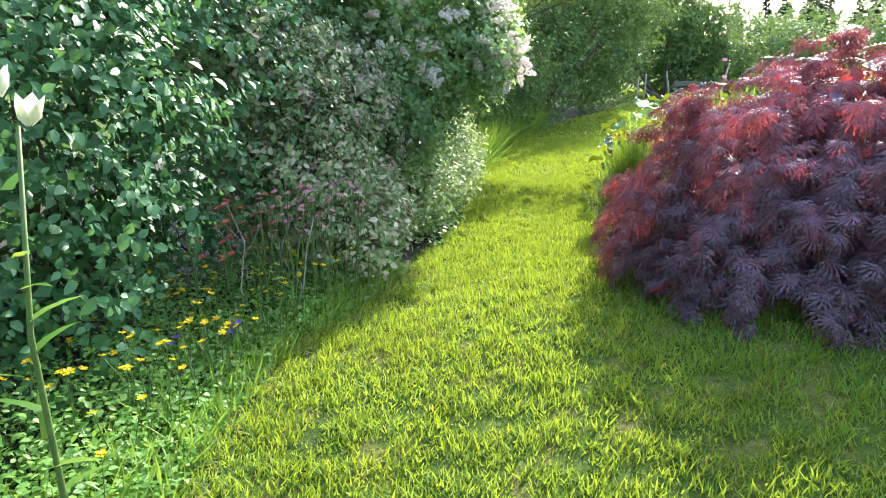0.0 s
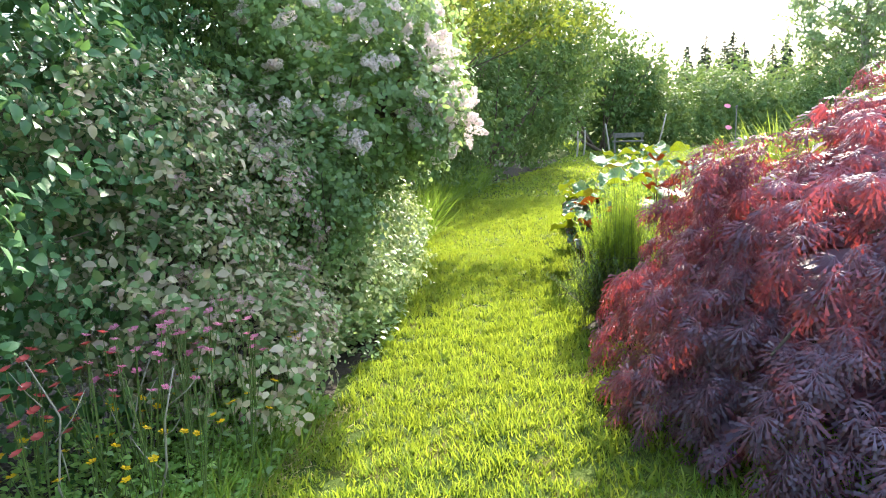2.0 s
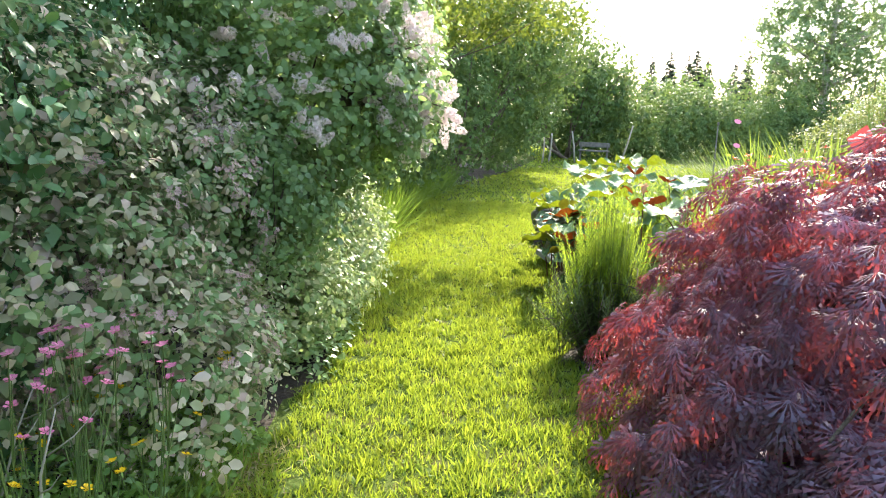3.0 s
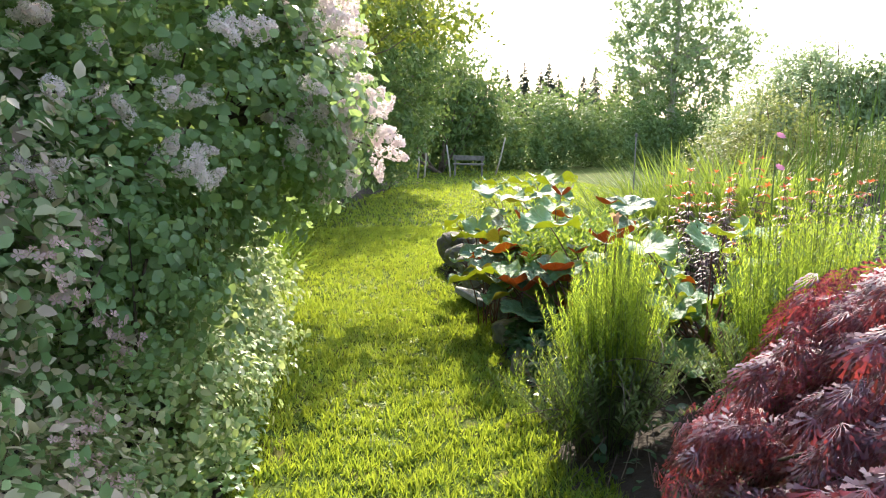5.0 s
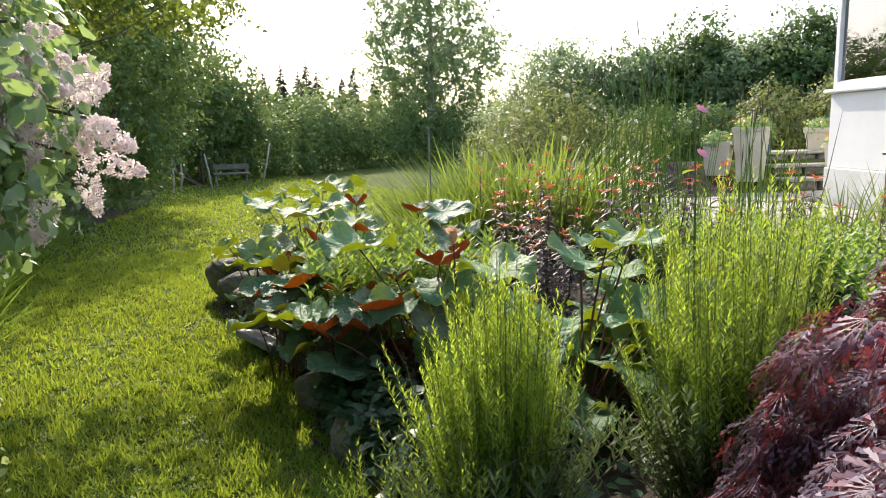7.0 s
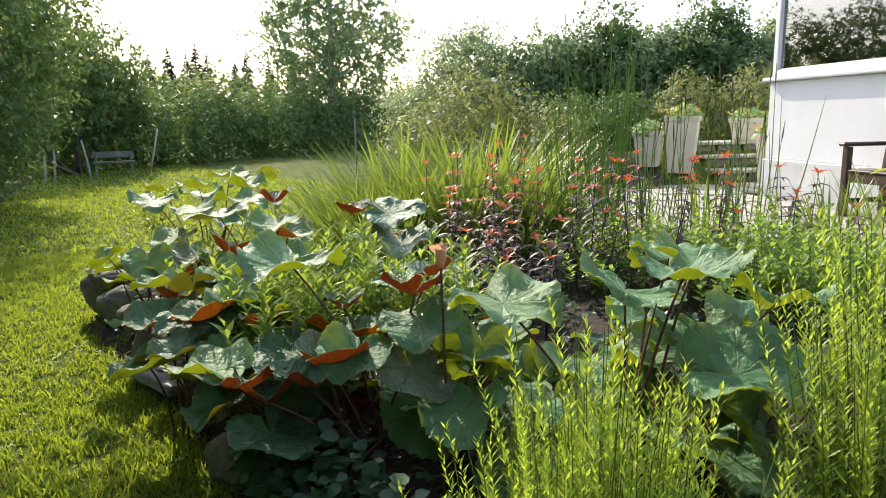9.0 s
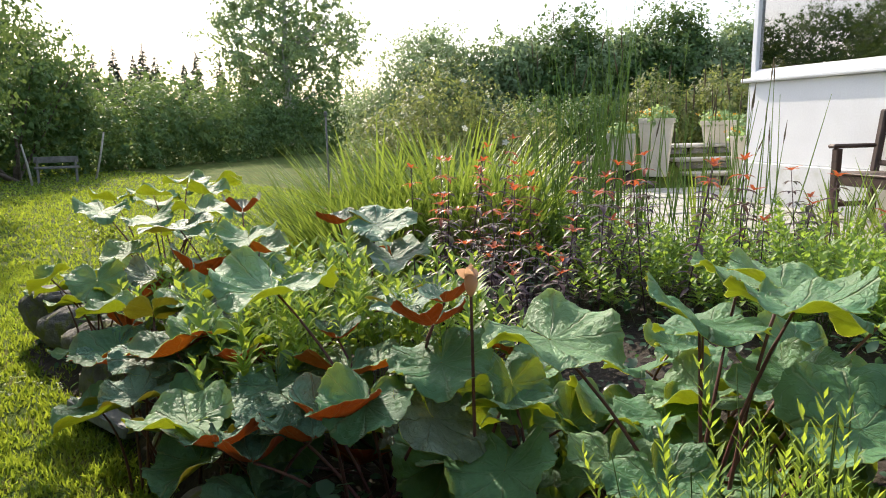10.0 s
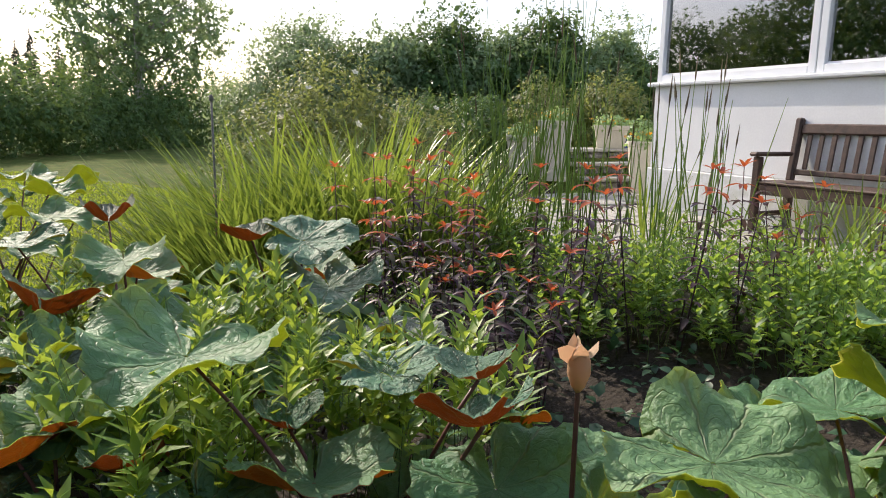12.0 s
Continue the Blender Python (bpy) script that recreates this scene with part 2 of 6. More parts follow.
def ligularia_mat(name, cols, glow, share, vein):
    m = leaf_mat(name, cols, glow, share, 0.45, 5.0, single=True, spec=0.3)
    nt = m.node_tree
    bsdf = nt.nodes["Principled BSDF"]
    # veins that fan out from the stalk, paler than the blade
    co = nt.nodes.new("ShaderNodeTexCoord")
    xyz = nt.nodes.new("ShaderNodeSeparateXYZ")
    nt.links.new(co.outputs["Object"], xyz.inputs[0])

    def op(kind, a, b=None):
        k = nt.nodes.new("ShaderNodeMath")
        k.operation = kind
        for sock, val in ((k.inputs[0], a), (k.inputs[1], b)):
            if isinstance(val, (int, float)):
                sock.default_value = val
            elif val is not None:
                nt.links.new(val, sock)
        return k.outputs[0]

    wig = noise_node(nt, 5, 3)
    ang = op("ADD", op("ARCTAN2", xyz.outputs[0], xyz.outputs[1]), op("MULTIPLY", wig.outputs[0], 0.35))
    main = op("ABSOLUTE", op("SINE", op("MULTIPLY", ang, 4.5)))
    rad = op("SQRT", op("ADD", op("MULTIPLY", xyz.outputs[0], xyz.outputs[0]), op("MULTIPLY", xyz.outputs[1], xyz.outputs[1])))
    side = op("ABSOLUTE", op("SINE", op("ADD", op("MULTIPLY", rad, 42.0), op("MULTIPLY", main, -7.0))))
    r1 = ramp(nt, [(0.0, (1, 1, 1)), (0.16, (0, 0, 0))])
    r2 = ramp(nt, [(0.0, (0.22, 0.22, 0.22)), (0.25, (0, 0, 0))])
    nt.links.new(main, r1.inputs[0])
    nt.links.new(side, r2.inputs[0])
    lines = mix_col(nt, 1.0, r1.outputs[0], r2.outputs[0], "LIGHTEN")
    old = bsdf.inputs["Base Color"].links[0].from_socket
    pale = mix_col(nt, 0.55, old, (0.45, 0.5, 0.3))
    nt.links.new(mix_col(nt, lines, old, pale), bsdf.inputs["Base Color"])
    n = noise_node(nt, 16, 4, 0.55)
    relief = op("SUBTRACT", n.outputs[0], op("MULTIPLY", lines, 1.3))
    bump(nt, bsdf, relief, vein, 0.016)
    return m


M_LIG_TOP = ligularia_mat("ligularia_face", [(0.075, 0.21, 0.11), (0.12, 0.28, 0.15), (0.2, 0.36, 0.19)], (0.62, 0.75, 0.1), 0.36, 0.7)
M_LIG_UNDER = ligularia_mat("ligularia_green_back", [(0.24, 0.31, 0.07), (0.4, 0.42, 0.06)], (0.9, 0.85, 0.15), 0.55, 0.9)
M_BRONZE_TOP = ligularia_mat("bronze_face", [(0.07, 0.19, 0.12), (0.12, 0.26, 0.17), (0.2, 0.25, 0.2)], (0.5, 0.42, 0.12), 0.22, 0.9)
M_BRONZE_UNDER = ligularia_mat("copper_back", [(0.32, 0.07, 0.04), (0.42, 0.12, 0.05)], (0.85, 0.18, 0.05), 0.48, 0.7)


# ---------------------------------------------------------------- mesh tools
class Geo:
    """Collects vertices and faces of one mesh."""

    def __init__(self):
        self.v, self.f, self.m, self.n = [], [], [], 0

    def add(self, verts, faces, slot=0):
        verts = np.asarray(verts, float).reshape(-1, 3)
        self.v.append(verts)
        self.f += [tuple(int(i) + self.n for i in fc) for fc in faces]
        self.m += [slot] * len(faces)
        self.n += len(verts)
        return self

    def tube(self, pts, radii, sides=6, slot=0, cap=True):
        pts = np.asarray(pts, float)
        k = len(pts)
        radii = np.broadcast_to(np.asarray(radii, float), (k,))
        tang = np.gradient(pts, axis=0)
        tang /= np.linalg.norm(tang, axis=1)[:, None] + 1e-9
        ref = np.where(np.abs(tang[:, 2:3]) > 0.9, np.array([[1.0, 0, 0]]), np.array([[0, 0, 1.0]]))
        a = np.cross(tang, ref)
        a /= np.linalg.norm(a, axis=1)[:, None] + 1e-9
        b = np.cross(tang, a)
        th = np.arange(sides) * 2 * math.pi / sides
        ring = pts[:, None] + radii[:, None, None] * (np.cos(th)[None, :, None] * a[:, None] + np.sin(th)[None, :, None] * b[:, None])
        fc = [(i * sides + j, i * sides + (j + 1) % sides, (i + 1) * sides + (j + 1) % sides, (i + 1) * sides + j) for i in range(k - 1) for j in range(sides)]
        if cap:
            fc += [tuple(range(sides))[::-1], tuple((k - 1) * sides + j for j in range(sides))]
        return self.add(ring, fc, slot)

    def lathe(self, profile, sides=24, slot=0, at=(0, 0, 0), square=0.0):
        th = np.arange(sides) * 2 * math.pi / sides
        ring = []
        for r, z in profile:
            k = 1.0
            if square:
                k = 1 / np.maximum(np.abs(np.cos(th)), np.abs(np.sin(th))) ** square
            ring.append(np.stack([at[0] + r * k * np.cos(th), at[1] + r * k * np.sin(th), np.full(sides, at[2] + z)], 1))
        n = len(profile)
        fc = [(i * sides + j, i * sides + (j + 1) % sides, (i + 1) * sides + (j + 1) % sides, (i + 1) * sides + j) for i in range(n - 1) for j in range(sides)]
        fc += [tuple(range(sides))[::-1], tuple((n - 1) * sides + j for j in range(sides))]
        return self.add(np.concatenate(ring), fc, slot)

    def box(self, x0, x1, y0, y1, z0, z1, bev=0.006, slot=0):
        b = min(bev, (x1 - x0) * 0.4, (y1 - y0) * 0.4, (z1 - z0) * 0.4)
        vs, idx = [], {}
        for ix, x in enumerate((x0, x1)):
            for iy, y in enumerate((y0, y1)):
                for iz, z in enumerate((z0, z1)):
                    sx, sy, sz = (b, -b)[ix], (b, -b)[iy], (b, -b)[iz]
                    for ax, p in enumerate(((x, y + sy, z + sz), (x + sx, y, z + sz), (x + sx, y + sy, z))):
                        idx[ix, iy, iz, ax] = len(vs)
                        vs.append(p)
        fc = []
        for s in (0, 1):
            quads = [[(s, 0, 0, 0), (s, 1, 0, 0), (s, 1, 1, 0), (s, 0, 1, 0)], [(0, s, 0, 1), (0, s, 1, 1), (1, s, 1, 1), (1, s, 0, 1)], [(0, 0, s, 2), (1, 0, s, 2), (1, 1, s, 2), (0, 1, s, 2)]]
            for q in quads:
                fc.append([idx[k] for k in (q if s else q[::-1])])
        for i in (0, 1):
            for j in (0, 1):
                fc.append([idx[i, j, 0, 0], idx[i, j, 1, 0], idx[i, j, 1, 1], idx[i, j, 0, 1]])
                fc.append([idx[i, 0, j, 0], idx[i, 1, j, 0], idx[i, 1, j, 2], idx[i, 0, j, 2]])
                fc.append([idx[0, i, j, 1], idx[1, i, j, 1], idx[1, i, j, 2], idx[0, i, j, 2]])
        for i in (0, 1):
            for j in (0, 1):
                for k in (0, 1):
                    fc.append([idx[i, j, k, 0], idx[i, j, k, 1], idx[i, j, k, 2]])
        return self.add(vs, fc, slot)

    def mesh(self, name, mats, smooth=False):
        me = bpy.data.meshes.new(name)
        me.from_pydata(np.concatenate(self.v).tolist(), [], self.f)
        for m in mats if isinstance(mats, (list, tuple)) else [mats]:
            me.materials.append(m)
        me.polygons.foreach_set("material_index", self.m)
        bm = bmesh.new()
        bm.from_mesh(me)
        bmesh.ops.recalc_face_normals(bm, faces=bm.faces)
        bm.to_mesh(me)
        bm.free()
        if smooth:
            me.polygons.foreach_set("use_smooth", [True] * len(me.polygons))
        me.update()
        return me


def raw_mesh(name, v, tri, mats, slots=None, smooth=False):
    me = bpy.data.meshes.new(name)
    me.vertices.add(len(v))
    me.vertices.foreach_set("co", np.ascontiguousarray(v, np.float32).ravel())
    me.loops.add(len(tri) * 3)
    me.loops.foreach_set("vertex_index", np.ascontiguousarray(tri, np.int32).ravel())
    me.polygons.add(len(tri))
    me.polygons.foreach_set("loop_start", np.arange(len(tri), dtype=np.int32) * 3)
    for m in mats if isinstance(mats, (list, tuple)) else [mats]:
        me.materials.append(m)
    if slots is not None:
        me.polygons.foreach_set("material_index", np.ascontiguousarray(slots, np.int32))
    if smooth:
        me.polygons.foreach_set("use_smooth", np.ones(len(tri), bool))
    me.update(calc_edges=True)
    me.validate()
    return me


def unit(a):
    return a / (np.linalg.norm(a, axis=-1, keepdims=True) + 1e-9)


def spread(tmpl, P, D, N, S):
    """Copies of a template leaf (x across, y along, z up) at points P, along D, facing N, of size S."""
    tv, tf = tmpl
    D = unit(D)
    X = unit(np.cross(D, N))
    N = np.cross(X, D)
    S = np.asarray(S, float)
    S = S[:, None] * np.ones(3) if S.ndim == 1 else S
    v = P[:, None] + (S[:, 0, None, None] * X[:, None] * tv[None, :, 0:1] + S[:, 1, None, None] * D[:, None] * tv[None, :, 1:2] + S[:, 2, None, None] * N[:, None] * tv[None, :, 2:3])
    f = np.asarray(tf)[None] + (np.arange(len(P)) * len(tv))[:, None, None]
    return v.reshape(-1, 3), f.reshape(-1, 3)


def join(*vf):
    vs, fs, k = [], [], 0
    for v, f in vf:
        vs.append(v)
        fs.append(f + k)
        k += len(v)
    return np.concatenate(vs), np.concatenate(fs)


def t_diamond(w, fold=0.08, curl=0.12):
    return np.array([(0, 0, 0), (-w, 0.42, fold), (w, 0.42, fold), (0, 1, -curl), (0, 0.45, 0)]), [(0, 4, 1), (1, 4, 3), (0, 2, 4), (4, 2, 3)]


def t_oval(w, fold=0.06, curl=0.15):
    v = [(0, 0, 0), (0, 0.35, 0), (0, 0.7, -curl * 0.35), (0, 1, -curl)]
    v += [(-w, 0.3, fold), (-w * 0.85, 0.66, fold - curl * 0.3), (w, 0.3, fold), (w * 0.85, 0.66, fold - curl * 0.3)]
    return np.array(v), [(0, 1, 4), (1, 2, 5), (1, 5, 4), (2, 3, 5), (0, 6, 1), (1, 7, 2), (1, 6, 7), (2, 7, 3)]


def t_blade(w, bend=0.35, n=4):
    v, f = [], []
    for i in range(n):
        u = i / n
        v += [(-w * (1 - 0.55 * u * u), u, -bend * u * u), (w * (1 - 0.55 * u * u), u, -bend * u * u)]
    v.append((0, 1, -bend))
    for i in range(n - 1):
        a = 2 * i
        f += [(a, a + 1, a + 3), (a, a + 3, a + 2)]
    f.append((2 * n - 2, 2 * n - 1, 2 * n))
    return np.array(v), f


def t_lace(lobes=7):
    """Finely cut maple leaf: narrow toothed lobes from one point."""
    v, f = [], []
    for i in range(lobes):
        a = (i - (lobes - 1) / 2) * 0.4
        ln = 1.0 - 0.09 * abs(i - (lobes - 1) / 2) ** 1.4
        dx, dy = math.sin(a), math.cos(a)
        b = len(v)
        for u, w, s in ((0, 0.005, 0), (0.34, 0.011, 0), (0.42, 0.055, 0.17), (0.52, 0.012, 0), (0.6, 0.045, 0.17), (0.72, 0.009, 0)):
            z = -0.42 * u * u * ln
            for sg in (-1, 1):
                uu = (u + s) * ln
                v.append((dx * uu + sg * w * dy, dy * uu - sg * w * dx, z))
        v.append((dx * ln, dy * ln, -0.46 * ln))
        for k in (0, 2, 4, 6, 8):
            f += [(b + k, b + k + 1, b + k + 3), (b + k, b + k + 3, b + k + 2)]
        f.append((b + 10, b + 11, b + 12))
    return np.array(v), f


def t_star(petals, w=0.3, cup=0.2):
    v, f = [(0, 0, 0)], []
    for i in range(petals):
        a = 2 * math.pi * i / petals
        for da, r, z in ((-w, 0.75, cup * 0.8), (0, 1, cup), (w, 0.75, cup * 0.8)):
            v.append((math.sin(a + da) * r, math.cos(a + da) * r, z))
        b = 1 + 3 * i
        f += [(0, b + 1, b), (0, b + 2, b + 1)]
    return np.array(v), f


T_DIA, T_OVAL, T_OVALW, T_NARROW = t_diamond(0.3), t_oval(0.3), t_oval(0.42), t_diamond(0.1, 0.03, 0.1)
T_BLADE, T_LACE = t_blade(0.5), t_lace()


def rvec(n):
    return unit(RNG.normal(size=(n, 3)))


def wob(p, k=1.0):
    """Smooth lumpy field, about -1 to 1."""
    x, y, z = p[..., 0] * k, p[..., 1] * k, p[..., 2] * k
    return (np.sin(x * 2.1 + np.sin(y * 1.7) * 1.3 + 0.7) + np.sin(y * 2.6 + np.sin(z * 2.2) * 1.4 + 1.9) + np.sin(z * 2.9 + np.sin(x * 1.9) * 1.2)) / 3


def shell(lumps, n, depth=0.3, rough=0.16, keep=0.8, floor=0.04, k=1.6):
    """Points and outward normals on the skin of overlapping lumps."""
    L = np.asarray(lumps, float)
    area = (L[:, 3] * L[:, 4] + L[:, 4] * L[:, 5] + L[:, 3] * L[:, 5]) ** 1.0
    pick = RNG.choice(len(L), n * 2, p=area / area.sum())
    d = rvec(n * 2)
    c, r = L[pick, :3], L[pick, 3:]
    base = c + d * r
    fac = 1 + rough * (wob(base, k) + 0.6 * wob(base + 7.3, k * 2.7)) - depth * RNG.random(n * 2) ** 1.6
    p = c + d * r * fac[:, None]
    inside = np.zeros(n * 2, bool)
    for i, l in enumerate(L):
        q = np.linalg.norm((p - l[:3]) / l[3:], axis=1)
        inside |= (q < keep) & (pick != i)
    ok = ~inside & (p[:, 2] > floor)
    p, nrm = p[ok][:n], unit(d / r)[ok][:n]
    return p, nrm


def sprigs(lumps, n, per, length, leaf, depth=0.3, droop=0.2, rough=0.16, tmpl=None, vary=0.35, floor=0.04, upright=0.5, k=1.6):
    """Leaves set along short twigs all over the skin of the lumps."""
    p, nr = shell(lumps, n, depth, rough, floor=floor, k=k)
    m = len(p)
    way = unit(nr * 0.8 + rvec(m) * 0.75 + np.array([0, 0, 0.25 - droop]))
    u = np.tile(np.linspace(-0.2, 1, per), m) + RNG.normal(0, 0.06, m * per)
    P = np.repeat(p, per, 0) + np.repeat(way, per, 0) * (u * length)[:, None]
    W = np.repeat(way, per, 0)
    side = unit(np.cross(W, rvec(m * per)))
    D = W * 0.45 + side * 0.9 + np.array([0, 0, -droop])
    N = np.repeat(nr, per, 0) * 0.8 + np.array([0, 0, upright]) + rvec(m * per) * 0.42
    S = leaf * (1 + vary * RNG.normal(size=m * per)).clip(0.4, 1.9)
    P[:, 2] = np.maximum(P[:, 2], floor)
    return spread(tmpl or T_DIA, P, D, N, S)


def thing(name, label, category, at=(0, 0, 0), group="", turn=0.0):
    ob = new(name)
    ob.empty_display_size = 0.2
    ob.matrix_basis = pose(*at, 0, 0, turn)
    return tagged(ob, label, category, group)


def part(name, me, parent, label="", m=None):
    """Links a mesh as one part under a thing. Mesh coordinates are the thing's own unless m is given."""
    ob = new(name, me)
    ob.parent = parent
    if m is not None:
        ob.matrix_basis = m
    if label:
        ob["label"] = label
    return ob


def moved(vf, at):
    return vf[0] - np.asarray(at, float), vf[1]


def branches(at, lumps, count, r0, sides=6, fork=3):
    """Stems that rise from the base into the lumps, with side limbs."""
    g = Geo()
    L = np.asarray(lumps, float)
    for i in range(count):
        l = L[i % len(L)]
        end = l[:3] + rvec(1)[0] * l[3:] * 0.75
        st = np.array([at[0] + RNG.normal(0, 0.12), at[1] + RNG.normal(0, 0.12), -0.05])
        mid = st * 0.45 + end * 0.55 + RNG.normal(0, 0.1, 3)
        u = np.linspace(0, 1, 7)[:, None]
        pts = (1 - u) ** 2 * st + 2 * u * (1 - u) * mid + u * u * end
        r = r0 * (0.6 + 0.6 * RNG.random())
        g.tube(pts, np.linspace(r, r * 0.25, 7), sides)
        for j in range(fork):
            a = pts[2 + (j % 4)]
            b = l[:3] + rvec(1)[0] * l[3:] * 0.95
            c = (a + b) / 2 + RNG.normal(0, 0.08, 3)
            g.tube(np.array([a, c, b]), [r * 0.45, r * 0.3, r * 0.12], 5)
    return g


def bush(name, label, category, at, lumps, mat, n, per, length, leaf, stems=5, r0=0.03, bark=None, inner=None, group="", **kw):
    at = np.array([at[0], at[1], 0.0])
    ob = thing(name, label, category, at, group)
    vf = sprigs(lumps, n, per, length, leaf, **kw)
    v, f = moved(vf, at)
    tagged(part("foliage", raw_mesh("foliage", v, f, mat), ob), kind="stuff")
    if inner:
        small = [(a, b, c, d * 0.72, e * 0.72, g * 0.72) for a, b, c, d, e, g in lumps]
        v, f = moved(sprigs(small, int(inner * 1.4), 5, leaf * 2, leaf * 1.5, depth=0.4, tmpl=T_DIA), at)
        tagged(part("inner_foliage", raw_mesh("inner_foliage", v, f, mat), ob), kind="stuff")
    if stems:
        g = branches(at, lumps, stems, r0)
        g.v = [a - at for a in g.v]
        part("branch", g.mesh("branch", bark or M_BARK, True), ob)
    return ob

# ---------------------------------------------------------------- ground
HOUSE = np.array([8.6, 7.76])
ALONG, AWAY = np.array([-0.486, -0.874]), np.array([-0.874, 0.486])
PATIO_Z = 0.57
LEFT_Y, LEFT_X = [-3, 0.5, 1.9, 2.4, 3.3, 4.5, 6.0, 10.2, 12.6, 16, 20, 25, 27], [-1.05, -1.03, -1.08, -0.85, -0.68, -0.48, -0.43, -0.43, -0.05, 0.8, 2.4, 3.8, 4.2]
RIGHT_Y, RIGHT_X = [-3, 0.9, 1.4, 2.0, 3.4, 4.3, 5.2, 6.0, 7.0, 9.4, 10.1, 10.6, 12.0], [4.5, 4.5, 2.6, 1.5, 1.05, 0.86, 1.04, 1.12, 1.34, 1.42, 1.7, 4.0, 9.0]


def smooth(a):
    a = np.clip(a, 0, 1)
    return a * a * (3 - 2 * a)


def height(x, y):
    """Ground height: flat lawn, a low bank at the bed, and the rise to the patio."""
    x, y = np.asarray(x, float), np.asarray(y, float)
    dx, dy = x - HOUSE[0], y - HOUSE[1]
    s = dx * AWAY[0] + dy * AWAY[1]
    a = dx * ALONG[0] + dy * ALONG[1]
    near = smooth((6.2 - s) / 3.4) * smooth((a + 4.5) / 3) * smooth((12 - a) / 4)
    h = 0.535 * near
    h = h + 0.56 * smooth((-1.2 - a) / 1.2) * smooth((s + 4) / 2) * smooth((3.2 - s) / 2.0) * smooth((a + 9) / 4)
    edge = np.interp(y, RIGHT_Y, RIGHT_X)
    bank = smooth((x - edge) / 0.35) * smooth((y - 4.0) / 0.6) * smooth((10.0 - y) / 0.5) * smooth((4.5 - x) / 2)
    h = np.maximum(h, 0.26 * bank)
    return h


def steps_of(*runs):
    return np.unique(np.concatenate([np.arange(a, b, c) for a, b, c in runs]).round(3))


gx = steps_of((-400, -60, 60), (-60, -8, 4), (-8, 14, 0.14), (14, 60, 3), (60, 421, 60))
gy = steps_of((-400, -60, 60), (-60, -4, 4), (-4, 16, 0.14), (16, 60, 3), (60, 421, 60))
GX, GY = np.meshgrid(gx, gy)
GZ = height(GX, GY)
gv = np.stack([GX, GY, GZ], -1).reshape(-1, 3)
nx, ny = len(gx), len(gy)
ii, jj = np.meshgrid(np.arange(nx - 1), np.arange(ny - 1))
a0 = (jj * nx + ii).ravel()
gt = np.concatenate([np.stack([a0, a0 + 1, a0 + nx + 1], 1), np.stack([a0, a0 + nx + 1, a0 + nx], 1)])
cx, cy = gv[gt, 0].mean(1), gv[gt, 1].mean(1)
in_bed = (cx > np.interp(cy, RIGHT_Y, RIGHT_X)) & (cy > 1.0) & (cy < 10.4) & (cx < 9)
in_left = (cx < np.interp(cy, LEFT_Y, LEFT_X) - 0.1) & (cy < 24) & (cy > -4) & (cx > -6)
ground = new("ground", raw_mesh("ground", gv, gt, [M_LAWN, M_SOIL], (in_bed | in_left).astype(int), True))
tagged(ground, "mown green lawn with dark planted beds", "ground", kind="structure")


def on_lawn(x, y):
    return (x > np.interp(y, LEFT_Y, LEFT_X) - 0.06 + 0.05 * np.sin(y * 9)) & ((x < np.interp(y, RIGHT_Y, RIGHT_X) + 0.06 + 0.05 * np.sin(y * 11)) | (y < 1.2))


def grass_patch(x0, x1, y0, y1, per_m2, lo, hi, width):
    n = int((x1 - x0) * (y1 - y0) * per_m2)
    x, y = RNG.uniform(x0, x1, n), RNG.uniform(y0, y1, n)
    ok = on_lawn(x, y)
    x, y = x[ok], y[ok]
    P = np.stack([x, y, height(x, y) - 0.004], 1)
    clump = np.array([noise.noise(Vector((a * 7, b * 7, 0))) + 0.6 * noise.noise(Vector((a * 19, b * 19, 3))) for a, b in zip(x.tolist(), y.tolist())])
    keep = clump + 0.7 * RNG.random(len(P)) > -0.05
    P, tuft = P[keep], 0.5 + clump[keep]
    m = len(P)
    D = np.array([0, 0, 1.0]) + RNG.normal(0, 0.42, (m, 3)) * np.array([1, 1, 0.2])
    S = (lo + (hi - lo) * RNG.random(m)) * (0.62 + 0.85 * tuft).clip(0.3, 1.9)
    return spread(t_blade(0.5, 0.4, 2), P, D, rvec(m) + np.array([0, 0, 0.3]), np.stack([np.full(m, width) * (0.7 + 0.6 * RNG.random(m)), S, S], 1))


gr = [grass_patch(-1.2, 1.6, 0.2, 4.0, 6500, 0.02, 0.06, 0.0068), grass_patch(1.6, 3.2, 0.6, 2.6, 4000, 0.025, 0.05, 0.0055),
      grass_patch(-0.9, 1.7, 4.0, 8.0, 6000, 0.022, 0.06, 0.0085), grass_patch(-0.8, 2.4, 8.0, 13.0, 2600, 0.028, 0.055, 0.011),
      grass_patch(-0.4, 9.0, 13.0, 22.0, 420, 0.03, 0.06, 0.022), grass_patch(2.0, 24.0, 22.0, 37.0, 110, 0.035, 0.06, 0.04), grass_patch(2.4, 12.0, 10.2, 13.0, 600, 0.03, 0.06, 0.016)]
v, f = join(*gr)
tagged(new("lawn_grass", raw_mesh("lawn_grass", v, f, M_GRASS)), "short yellow-green sunlit lawn grass blades", "grass", kind="stuff")

